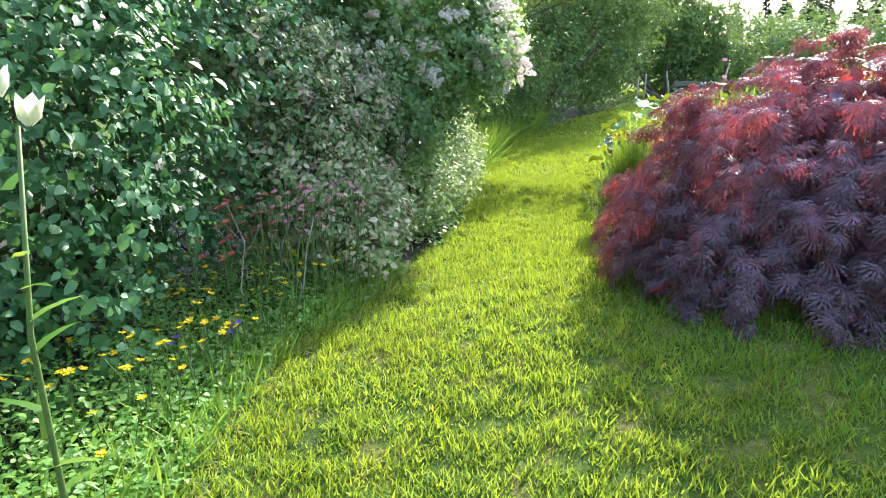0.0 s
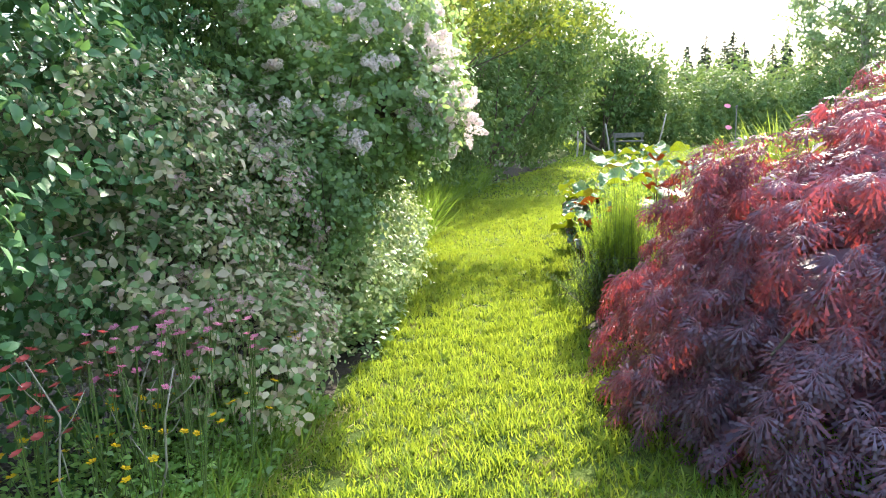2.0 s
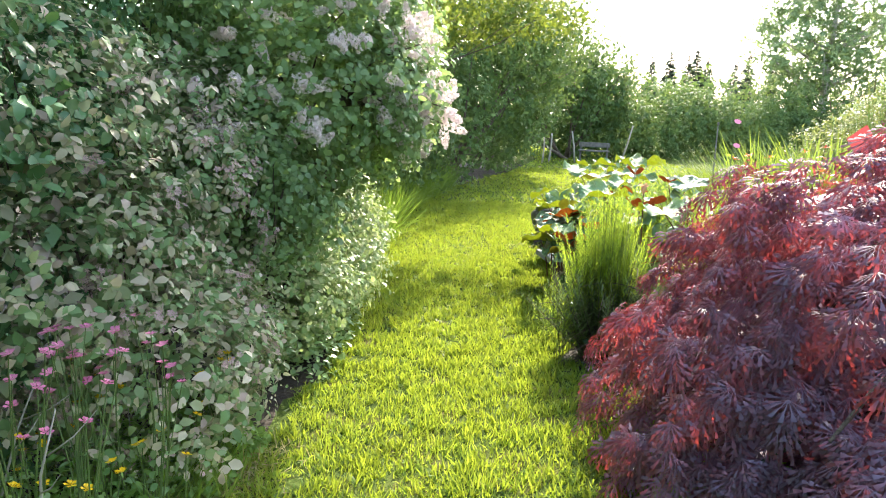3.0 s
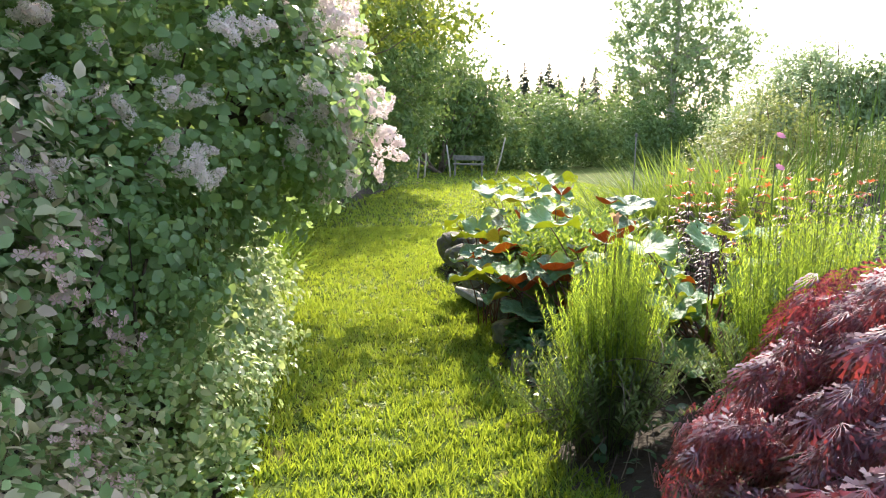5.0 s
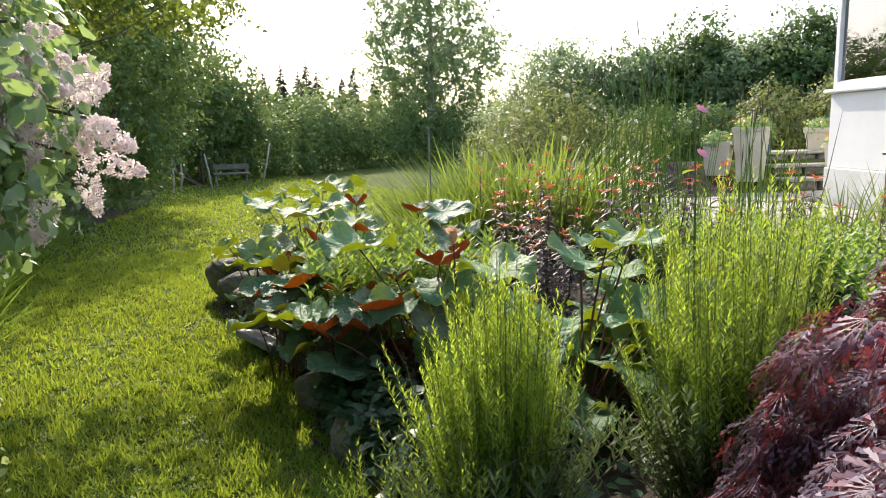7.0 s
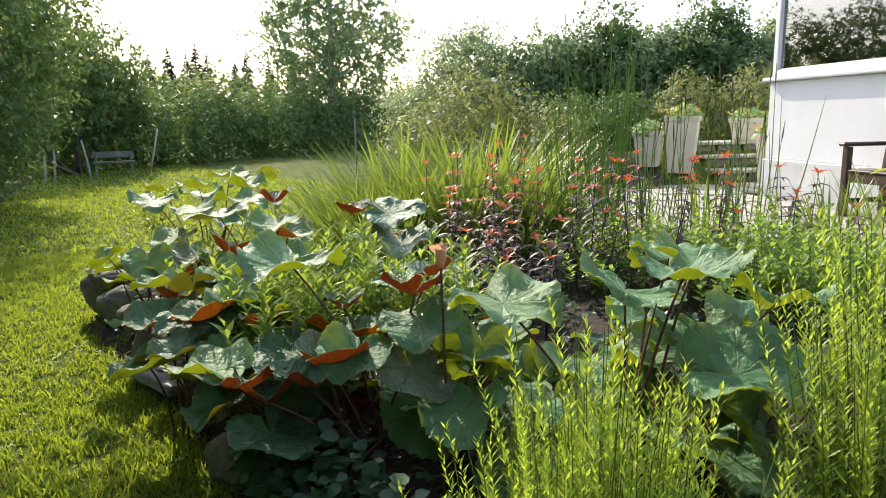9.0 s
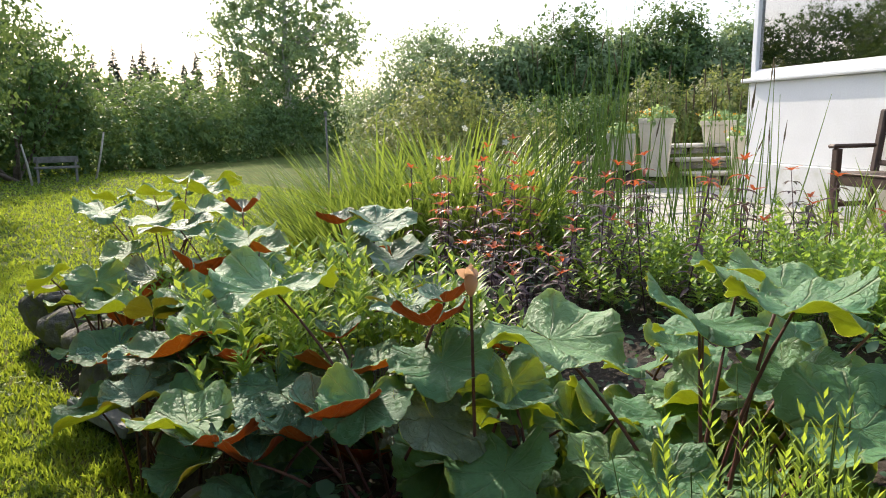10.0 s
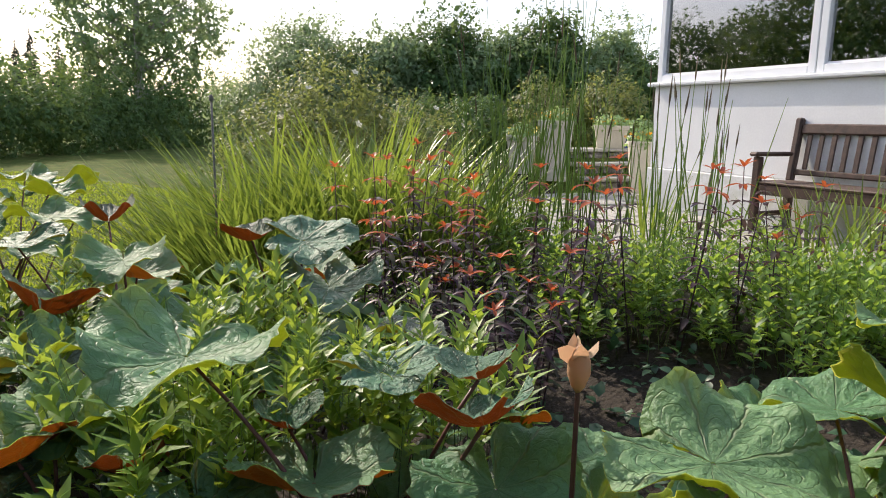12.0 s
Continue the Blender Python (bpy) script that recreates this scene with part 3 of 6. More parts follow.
# clover leaves scattered in the turf
n = 5200
x, y = RNG.uniform(-0.9, 1.6, n), RNG.uniform(0.6, 9, n)
ok = on_lawn(x, y) & (wob(np.stack([x, y, x * 0], 1), 2.2) > 0.0)
P = np.stack([x, y, np.full(n, 0.018)], 1)[ok]
v, f = spread(t_star(3, 0.5, 0.05), P, np.array([1.0, 0, 0]) + RNG.normal(0, 1, (len(P), 3)) * np.array([1, 1, 0.1]), np.array([0, 0, 1.0]) + 0.2 * rvec(len(P)), RNG.uniform(0.012, 0.024, len(P)))
tagged(new("clover", raw_mesh("clover", v, f, M_GRASS)), "small clover leaves spread through the lawn", "clover", kind="stuff")

# dry clippings along the edge of the wild strip
n = 2600
y = RNG.uniform(0.2, 3.4, n)
x = np.interp(y, LEFT_Y, LEFT_X) + RNG.normal(0, 0.1, n)
v, f = spread(t_blade(0.5, 0.2, 2), np.stack([x, y, RNG.uniform(0.012, 0.05, n)], 1), RNG.normal(0, 1, (n, 3)) * np.array([1, 1, 0.2]), np.array([0, 0, 1.0]) + 0.3 * rvec(n), np.stack([np.full(n, 0.004), RNG.uniform(0.04, 0.12, n), RNG.uniform(0.04, 0.12, n)], 1))
tagged(new("dry_clippings", raw_mesh("dry_clippings", v, f, M_STRAW)), "pale dry grass clippings along the lawn edge", "clippings", kind="stuff")


# ---------------------------------------------------------------- house with sunroom
house = thing("house", "white rendered house corner with wide sunroom windows", "house", (*HOUSE, PATIO_Z), turn=-119.08)
g = Geo().box(0, 7, 0, 0.22, 0.42, 1.31, 0.01)
g.box(0, 0.22, 0.22, 3.2, 0.42, 1.31, 0.01)
g.box(0.22, 7, 3.0, 3.2, 0.0, 1.31, 0.01)
part("wall", g.mesh("wall", M_RENDER), house)
part("end_wall", Geo().box(6.8, 7, 0.223, 2.997, 0.0, 3.0, 0.01).mesh("end_wall", M_ROOM), house)
g = Geo().box(-0.025, 7.02, -0.025, 0.2, -0.1, 0.42, 0.012)
g.box(-0.025, 0.2, 0.2, 3.22, -0.1, 0.42, 0.012)
part("plinth", g.mesh("plinth", M_PLINTH), house, "weathered white rendered plinth")
part("room_floor", Geo().box(0.22, 6.8, 0.22, 3.0, 0.0, 0.1).mesh("room_floor", M_OLDWOOD), house)
part("roof", Geo().box(-0.2, 7.2, -0.22, 3.4, 3.02, 3.2, 0.02).mesh("roof", M_ROOF), house)
part("ceiling", Geo().box(0.01, 6.99, 0.13, 3.0, 2.985, 3.015, 0.004).mesh("ceiling", M_UPVC), house)
part("fascia", Geo().box(-0.215, 7.21, -0.245, -0.222, 2.97, 3.19, 0.005).mesh("fascia", M_UPVC), house)


def window(x0, x1, along_y=None, z0=1.36, z1=2.98):
    """A white framed window in the front, or in the end when along_y gives its wall."""
    w = part("window", Geo().box(x0, x1, 0.02, 0.12, z1 - 0.07, z1, 0.006).mesh("window", M_UPVC), house)
    if along_y is not None:
        w.matrix_basis = along_y
    t = 0.075
    for nm, b in (("frame_side", (x0, x0 + t, 0.02, 0.12, z0, z1 - 0.073)), ("frame_side", (x1 - t, x1, 0.02, 0.12, z0, z1 - 0.073)), ("frame_bottom", (x0 + t, x1 - t, 0.02, 0.12, z0, z0 + t))):
        part(nm, Geo().box(*b).mesh(nm, M_UPVC), w)
    part("bead", Geo().box(x0 + t, x1 - t, 0.05, 0.085, z0 + t, z0 + t + 0.02, 0.003).mesh("bead", M_UPVC), w)
    p = part("pane", Geo().box(x0 + t, x1 - t, 0.066, 0.072, z0 + t + 0.02, z1 - 0.073, 0.001).mesh("pane", M_GLASS), w)
    p.visible_shadow = False
    return w


for x0, x1 in ((0.0, 1.96), (1.97, 3.9), (3.91, 5.4), (5.41, 6.99)):
    window(x0, x1)
for x0, x1 in ((0.13, 1.5), (1.51, 3.1)):
    window(x0, x1, pose(0, 0, 0, 0, 0, 90) @ pose(0, -0.14, 0))
for x0, x1 in ((0.16, 1.9), (1.91, 3.4), (3.41, 5.0), (5.01, 6.78)):
    window(x0, x1, pose(0, 3.02, 0))
part("sill", Geo().box(-0.06, 7.02, -0.07, 0.2, 1.313, 1.357, 0.012).mesh("sill", M_UPVC), house, "white projecting window sill")
part("inner_sill", Geo().box(0.15, 6.75, 0.2, 0.5, 1.33, 1.355, 0.006).mesh("inner_sill", M_UPVC), house)

HM = house.matrix_basis


def at_house(x, y, z, turn=0.0):
    return HM @ pose(x, y, z, 0, 0, turn)


def placed(name, label, category, m, group=""):
    ob = new(name)
    ob.empty_display_size = 0.1
    ob.matrix_basis = m
    return tagged(ob, label, category, group)


# things on the inner sill
vase = placed("vase", "round tan ceramic vase on the window sill", "vase", at_house(0.55, 0.38, 1.356))
part("body", Geo().lathe([(0.05, 0), (0.085, 0.03), (0.1, 0.08), (0.085, 0.13), (0.04, 0.165), (0.035, 0.2), (0.045, 0.215), (0.03, 0.212)], 20).mesh("body", M_TERRA, True), vase)
for xx, rr in ((0.28, 0.05), (0.38, 0.06), (0.75, 0.065)):
    b = placed("shell_ornament", "small tan shell ornament on the window sill", "ornament", at_house(xx, 0.36, 1.356), "ornaments on the sill")
    part("body", Geo().lathe([(rr * 0.7, 0), (rr, rr * 0.5), (rr * 0.8, rr * 1.0), (rr * 0.3, rr * 1.35), (0.004, rr * 1.4)], 12).mesh("body", M_TERRA, True), b)
bino = placed("binoculars", "black binoculars standing on the window sill", "binoculars", at_house(0.98, 0.36, 1.356))
for sx in (-0.034, 0.034):
    part("barrel", Geo().lathe([(0.03, 0), (0.032, 0.05), (0.026, 0.09), (0.024, 0.14), (0.02, 0.145), (0.022, 0.165), (0.018, 0.17)], 14, at=(sx, 0, 0)).mesh("barrel", M_BLACK, True), bino)
part("bridge", Geo().box(-0.02, 0.02, -0.012, 0.012, 0.06, 0.12).mesh("bridge", M_BLACK), bino)
tray = placed("storage_tray", "pale plastic tray on the window sill", "tray", at_house(1.55, 0.36, 1.356))
part("base", Geo().box(-0.24, 0.24, -0.1, 0.1, 0, 0.05, 0.012).mesh("base", M_FABRIC), tray)
part("rim", Geo().box(-0.25, 0.25, -0.11, 0.11, 0.052, 0.065, 0.006).mesh("rim", M_UPVC), tray)
orn = placed("candle_holder", "small orange ceramic candle holder on the sill", "candle holder", at_house(2.5, 0.36, 1.356))
part("body", Geo().lathe([(0.05, 0), (0.045, 0.05), (0.03, 0.09), (0.02, 0.12), (0.03, 0.14)], 14).mesh("body", M_TERRA, True), orn)

# ---------------------------------------------------------------- garden bench against the wall
bench = placed("garden_bench", "dark brown wooden garden bench against the white wall", "bench", at_house(1.9, -0.56, PATIO_Z - PATIO_Z, 2.0))
BW, BD = 1.55, 0.5


def bench_part(name, b, bev=0.008, tilt=None):
    me = Geo().box(*b, bev).mesh(name, M_TEAK)
    return part(name, me, bench, m=tilt)


for x in (0.0, BW - 0.065):
    bench_part("front_leg", (x, x + 0.065, 0, 0.065, 0, 0.64))
    bench_part("armrest", (x - 0.012, x + 0.077, -0.045, BD - 0.065, 0.643, 0.68), 0.014)
    bench_part("side_rail", (x + 0.012, x + 0.053, 0.068, BD - 0.07, 0.33, 0.41))
    bench_part("stretcher", (x + 0.015, x + 0.05, 0.068, BD - 0.07, 0.12, 0.165))
    bench_part("back_leg", (x, x + 0.065, BD - 0.065, BD, 0, 0.42))
    bench_part("back_post", (x, x + 0.065, -0.033, 0.033, 0, 0.56), 0.014, pose(0, BD - 0.033, 0.42, -7))
bench_part("front_rail", (0.067, BW - 0.067, 0.012, 0.048, 0.32, 0.41))
bench_part("back_rail", (0.067, BW - 0.067, BD - 0.05, BD - 0.015, 0.32, 0.4))
for i in range(5):
    y = 0.004 + i * 0.088
    bench_part("seat_slat", (0.067 if i in (0, 4) else -0.004, BW - 0.067 if i in (0, 4) else BW + 0.004, y, y + 0.075, 0.413, 0.435)) if i not in (0, 4) else bench_part("seat_slat", (0.068, BW - 0.068, y, y + 0.075, 0.413, 0.435))
TILT = pose(0, BD - 0.033, 0.42, -7)
bench_part("top_rail", (0.068, BW - 0.068, -0.02, 0.02, 0.42, 0.51), 0.012, TILT)
bench_part("lower_rail", (0.068, BW - 0.068, -0.018, 0.018, 0.06, 0.11), 0.01, TILT)
for i in range(12):
    x = 0.13 + i * (BW - 0.3) / 11
    bench_part("back_slat", (x, x + 0.045, -0.009, 0.009, 0.112, 0.418), 0.004, TILT)

# ---------------------------------------------------------------- stone steps and planters beyond the house corner
for i in range(3):
    st = placed("stone_step", "weathered grey flagstone garden step", "step", at_house(-1.35 - 0.42 * i, -0.6, 0.0), "steps up beside the house")
    z1 = 0.18 * (i + 1)
    part("tread", Geo().box(-0.5, 0.03, 0.85, 2.25, z1 - 0.05, z1, 0.014).mesh("tread", M_PAVE), st)
    for j in range(3):
        y = 0.9 + j * 0.44
        part("riser_stone", Geo().box(-0.12, 0.0, y, y + 0.4, z1 - 0.2, z1 - 0.053, 0.02).mesh("riser_stone", M_ROCK), st)


def flower_tuft(mat, n, rad, h):
    P = np.stack([RNG.normal(0, rad * 0.5, n), RNG.normal(0, rad * 0.5, n), RNG.uniform(0.02, h, n)], 1)
    return spread(t_star(5, 0.4, 0.3), P, rvec(n), rvec(n) * 0.6 + np.array([0, 0, 0.8]), RNG.uniform(0.02, 0.035, n))


def planter(at_m, w, h, petal, group="cream planters by the steps"):
    p = placed("planter", "tall tapered cream square planter with bedding flowers", "planter", at_m, group)
    g = Geo()
    k = w * 0.5
    k4 = k * 1.4
    g.lathe([(k4 * 0.68, 0), (k4 * 0.7, 0.01), (k4 * 0.95, h - 0.07), (k4 * 1.02, h - 0.065), (k4 * 1.04, h - 0.008), (k4 * 1.02, h), (k4 * 0.92, h), (k4 * 0.88, h - 0.06), (0.01, h - 0.06)], 4)
    part("pot", g.mesh("pot", M_POT), p)
    v, f = sprigs([(0, 0, h, k * 0.9, k * 0.9, 0.1)], 160, 4, 0.06, 0.05, floor=h - 0.05)
    part("foliage", raw_mesh("foliage", v, f, M_MIDLEAF), p)
    v, f = flower_tuft(petal, 26, k * 1.1, 0.12)
    part("blossom", raw_mesh("blossom", v + np.array([0, 0, h]), f, petal), p)
    return p


def free(x, y, z, turn=0.0):
    return pose(x, y, z, 0, 0, turn)


planter(free(10.98, 9.22, float(height(10.98, 9.22)), 70), 0.5, 0.48, M_ORANGE)
planter(free(9.85, 8.28, 0.574, 70), 0.42, 0.68, M_ORANGE)
planter(free(9.26, 9.28, float(height(9.26, 9.28)), 70), 0.46, 1.5 - float(height(9.26, 9.28)), M_ORANGE)
planter(free(8.96, 9.62, float(height(8.96, 9.62)), 70), 0.4, 1.3 - float(height(8.96, 9.62)), M_YELLOW)
for (x, y, r, h) in ((11.6, 9.0, 0.22, 0.42), (9.75, 9.5, 0.17, 0.5)):
    b = placed("glazed_pot", "dark blue glazed garden pot beside the steps", "pot", free(x, y, float(height(x, y))), "blue pots")
    part("pot", Geo().lathe([(r * 0.7, 0), (r * 0.95, h * 0.3), (r, h * 0.6), (r * 0.86, h * 0.85), (r * 0.98, h * 0.95), (r * 0.98, h), (r * 0.85, h), (r * 0.8, h * 0.8), (0.01, h * 0.8)], 24).mesh("pot", M_BLUE, True), b)
    v, f = sprigs([(0, 0, h, r, r, 0.15)], 120, 4, 0.07, 0.06, floor=h * 0.8)
    part("foliage", raw_mesh("foliage", v, f, M_MIDLEAF), b)

# ---------------------------------------------------------------- boulders and slab at the end of the bed


def rock_mesh(sx, sy, sz, seed):
    bm = bmesh.new()
    bmesh.ops.create_icosphere(bm, subdivisions=4, radius=1)
    for vtx in bm.verts:
        c = vtx.co
        k = 1 + 0.2 * noise.noise(c * 1.3 + Vector((seed, 0, 0))) + 0.08 * noise.noise(c * 4 + Vector((0, seed, 0))) + 0.03 * noise.noise(c * 11)
        e = 0.45
        q = Vector([math.copysign(abs(a) ** (1 - e * 0.6), a) for a in c])
        vtx.co = Vector((q.x * sx * k, q.y * sy * k, max(q.z, -0.8) * sz * k))
    me = bpy.data.meshes.new("boulder")
    bm.to_mesh(me)
    bm.free()
    me.materials.append(M_ROCK)
    me.polygons.foreach_set("use_smooth", [True] * len(me.polygons))
    return me


for (x, y, z, sx, sy, sz, t) in ((1.68, 9.55, 0.2, 0.2, 0.22, 0.2, 10), (1.72, 9.15, 0.17, 0.24, 0.22, 0.17, 40), (1.9, 9.75, 0.2, 0.22, 0.2, 0.18, 70), (1.66, 9.42, 0.36, 0.17, 0.2, 0.07, 0), (1.72, 8.7, 0.14, 0.2, 0.24, 0.16, 25), (1.62, 8.2, 0.1, 0.16, 0.2, 0.14, 25), (1.58, 7.1, 0.12, 0.18, 0.2, 0.13, 5), (1.42, 6.4, 0.1, 0.16, 0.22, 0.13, 50), (1.3, 5.7, 0.1, 0.17, 0.2, 0.14, 80)):
    r = new("boulder", rock_mesh(sx, sy, sz, x * 7 + y))
    r.matrix_basis = pose(x, y, z, 0, 0, t)
    tagged(r, "rough grey mossy boulder edging the raised bed", "boulder", "edging boulders")
sl = new("slate_slab", Geo().box(-0.1, 0.1, -0.3, 0.3, -0.03, 0.03, 0.01).mesh("slate_slab", M_SLATE))
sl.matrix_basis = pose(1.42, 7.75, 0.07, 0, 12, 8)
tagged(sl, "pale grey slate slab lying at the bed edge", "slab")

# ---------------------------------------------------------------- weeping purple maple
MC, MR = np.array([2.2, 2.62, 0.5]), np.array([1.44, 1.4, 1.2])
maple = thing("weeping_maple", "weeping purple laceleaf maple with red sunlit edges", "maple", (MC[0], MC[1], 0))


def along_spray(q):
    return np.repeat(q, 16, 0)


# arching sprays: each one leaves the dome, then hangs, with leaves along it
n = 900
d = rvec(n * 2)
d = d[d[:, 2] > -0.22][:n]
n = len(d)
fac = 0.92 + 0.09 * wob(d * MR, 2.4) - 0.22 * RNG.random(n) ** 1.6
p = d * MR * fac[:, None] + np.array([0, 0, MC[2]])
out = unit(d * np.array([1, 1, 0.35]))
side = unit(np.cross(out, np.array([0, 0, 1.0])) + 0.01)
per = 16
u = np.tile(np.linspace(0, 1, per), n) + RNG.normal(0, 0.03, n * per)
reach, hang = RNG.uniform(0.1, 0.24, n), RNG.uniform(0.1, 0.26, n)
P = along_spray(p) + along_spray(out) * (along_spray(reach) * np.sin(u * 1.5))[:, None] + along_spray(side) * (along_spray(RNG.normal(0, 0.12, n)) * u)[:, None]
P[:, 2] += 0.05 * u - along_spray(hang) * u * u
P += RNG.normal(0, 0.018, P.shape)
flick = np.where(np.arange(n * per) % 2, 1.0, -1.0)[:, None]
D = along_spray(out) * 0.75 + along_spray(side) * flick * RNG.uniform(0.1, 0.8, (n * per, 1)) + np.array([0, 0, -0.5]) - (0.75 * u)[:, None] * np.array([0, 0, 1.0]) + 0.45 * rvec(n * per)
N = along_spray(out) * 0.7 + np.array([0, 0, 0.8]) + 0.55 * rvec(n * per)
P[:, 2] = np.maximum(P[:, 2], 0.1)
v, f = spread(T_LACE, P, D, N, RNG.uniform(0.08, 0.15, len(P)))
part("foliage", raw_mesh("foliage", v, f, M_MAPLE), maple)
v, f = sprigs([(0, 0, 0.5, 0.98, 0.98, 0.9)], 900, 4, 0.2, 0.17, depth=0.4, tmpl=t_diamond(0.28))
part("inner_foliage", raw_mesh("inner_foliage", v, f, M_MAPLE), maple)
g = Geo()
g.tube(np.array([(0, 0, -0.05), (0.05, 0.02, 0.4), (-0.04, 0.05, 0.8), (0.03, 0, 1.2)]), [0.09, 0.075, 0.06, 0.04], 10)
part("trunk", g.mesh("trunk", M_BARK, True), maple)
g = Geo()
for i in range(46):
    e = unit(np.array([math.cos(i * 2.4), math.sin(i * 2.4), RNG.uniform(-0.2, 0.9)])) * MR * 0.93 + np.array([0, 0, 0.5])
    a = np.array([0, 0, RNG.uniform(0.5, 1.15)])
    c = a * 0.5 + e * 0.5 + np.array([0, 0, 0.35])
    u = np.linspace(0, 1, 8)[:, None]
    g.tube((1 - u) ** 2 * a + 2 * u * (1 - u) * c + u * u * e, np.linspace(0.022, 0.005, 8), 5)
part("limb", g.mesh("limb", M_BARK, True), maple)

# ---------------------------------------------------------------- shrubs along the left of the lawn
bush("hedge_shrub", "tall dense dark green broadleaf hedge shrub", "shrub", (-2.6, 1.8),
     [(-2.45, 1.5, 1.1, 0.95, 1.0, 1.2), (-2.35, 2.9, 1.5, 1.0, 1.1, 1.6), (-2.8, 2.2, 3.0, 1.3, 1.9, 1.4), (-3.0, 0.2, 1.8, 1.0, 1.2, 1.9), (-2.5, 4.0, 2.6, 1.1, 1.0, 1.6)],
     M_DARKLEAF, 8200, 8, 0.16, 0.05, stems=14, inner=2200, tmpl=T_OVAL, depth=0.28, rough=0.2)
bush("dusky_shrub", "low shrub with dusky pink-grey variegated leaves", "shrub", (-1.35, 3.6),
     [(-1.1, 3.4, 0.38, 0.5, 0.6, 0.42), (-1.5, 3.3, 0.85, 0.6, 0.7, 0.5), (-1.4, 4.05, 1.15, 0.6, 0.6, 0.6), (-1.75, 3.5, 1.5, 0.55, 0.8, 0.5)],
     M_PINKLEAF, 2400, 8, 0.15, 0.04, stems=14, r0=0.012, inner=600, tmpl=T_OVAL, rough=0.3, depth=0.28)
bush("hedge_shrub", "tall green leafy shrub behind the lilac", "shrub", (-2.0, 5.4),
     [(-1.75, 5.2, 1.9, 1.0, 1.2, 1.6), (-2.0, 5.2, 3.4, 1.2, 1.5, 1.2), (-1.7, 6.8, 1.6, 1.0, 1.2, 1.5)],
     M_MIDLEAF, 5200, 8, 0.16, 0.048, stems=10, inner=1400, tmpl=T_OVAL, rough=0.22, depth=0.28)
LIL = [(-0.75, 4.95, 1.65, 0.7, 0.6, 0.55), (-0.45, 5.15, 1.75, 0.5, 0.48, 0.5), (-0.9, 5.1, 2.35, 0.9, 0.8, 0.7), (-1.0, 4.6, 1.2, 0.55, 0.6, 0.5)]
lilac = bush("lilac_bush", "lilac bush in pale pink bloom leaning over the lawn", "lilac", (-1.2, 5.1), LIL, M_MIDLEAF, 3600, 8, 0.17, 0.037, stems=9, r0=0.022, inner=500, tmpl=T_OVALW, rough=0.26, depth=0.32)
bush("variegated_shrub", "low variegated pale green leafy shrub at the lawn edge", "shrub", (-0.9, 5.9),
     [(-0.85, 5.5, 0.6, 0.5, 0.6, 0.55), (-0.8, 6.3, 0.5, 0.42, 0.6, 0.5), (-1.1, 5.9, 1.0, 0.6, 0.9, 0.55), (-0.85, 4.75, 0.4, 0.42, 0.5, 0.42)],
     M_VARILEAF, 4000, 8, 0.14, 0.034, stems=8, r0=0.012, inner=700, tmpl=T_OVAL, rough=0.25, depth=0.28)
bush("golden_tree", "small tree with golden green sunlit leaves", "tree", (-1.8, 8.6),
     [(-1.0, 8.0, 2.3, 1.1, 1.2, 0.9), (-1.3, 8.6, 3.6, 1.6, 1.7, 1.2), (-1.2, 9.8, 2.4, 1.2, 1.3, 1.1), (-0.7, 7.6, 3.3, 0.9, 0.9, 0.7), (-1.5, 9.0, 1.1, 0.8, 1.6, 0.9), (0.2, 10.4, 3.1, 1.3, 1.0, 0.5), (1.4, 10.6, 2.95, 0.8, 0.6, 0.25)],
     M_YELLEAF, 5200, 8, 0.2, 0.062, stems=9, r0=0.035, inner=900, rough=0.25)
bush("hedge_shrub", "dark green shrub overhanging the lawn edge", "shrub", (-1.2, 12.2),
     [(-1.1, 11.5, 1.2, 1.0, 1.4, 1.2), (-0.7, 13.2, 1.4, 1.2, 1.4, 1.4), (-1.2, 12.5, 3.0, 1.5, 2.0, 1.4)],
     M_FARLEAF, 2000, 7, 0.22, 0.085, stems=6, r0=0.05, inner=900)
bush("hedge_tree", "leafy green tree at the side of the lawn", "tree", (0.2, 16.5),
     [(0.3, 16.0, 1.7, 1.2, 1.7, 1.6), (1.6, 18.6, 1.8, 1.7, 1.9, 1.3), (0.6, 17.0, 3.7, 2.0, 2.3, 1.6), (2.0, 20.3, 1.6, 1.4, 1.6, 1.4), (2.3, 18.4, 3.9, 1.5, 1.6, 1.5), (2.9, 20.5, 3.2, 1.3, 1.3, 1.4), (0.4, 19.5, 5.2, 2.2, 2.0, 1.6)],
     M_FARLEAF, 4800, 7, 0.28, 0.1, stems=8, r0=0.08, inner=1000, rough=0.25)
bush("hedge_tree", "slender willow-like tree beside the far hedge", "tree", (5.3, 27.5),
     [(5.2, 27.2, 3.0, 1.4, 1.3, 2.0), (3.2, 26.2, 3.2, 1.7, 1.6, 2.2), (6.9, 28.4, 2.7, 1.1, 1.0, 1.6), (1.5, 25.0, 3.2, 1.8, 1.8, 2.2)],
     M_FARLEAF, 2300, 7, 0.35, 0.13, stems=8, r0=0.07, inner=700, rough=0.25)

# lilac panicles on the sunny side


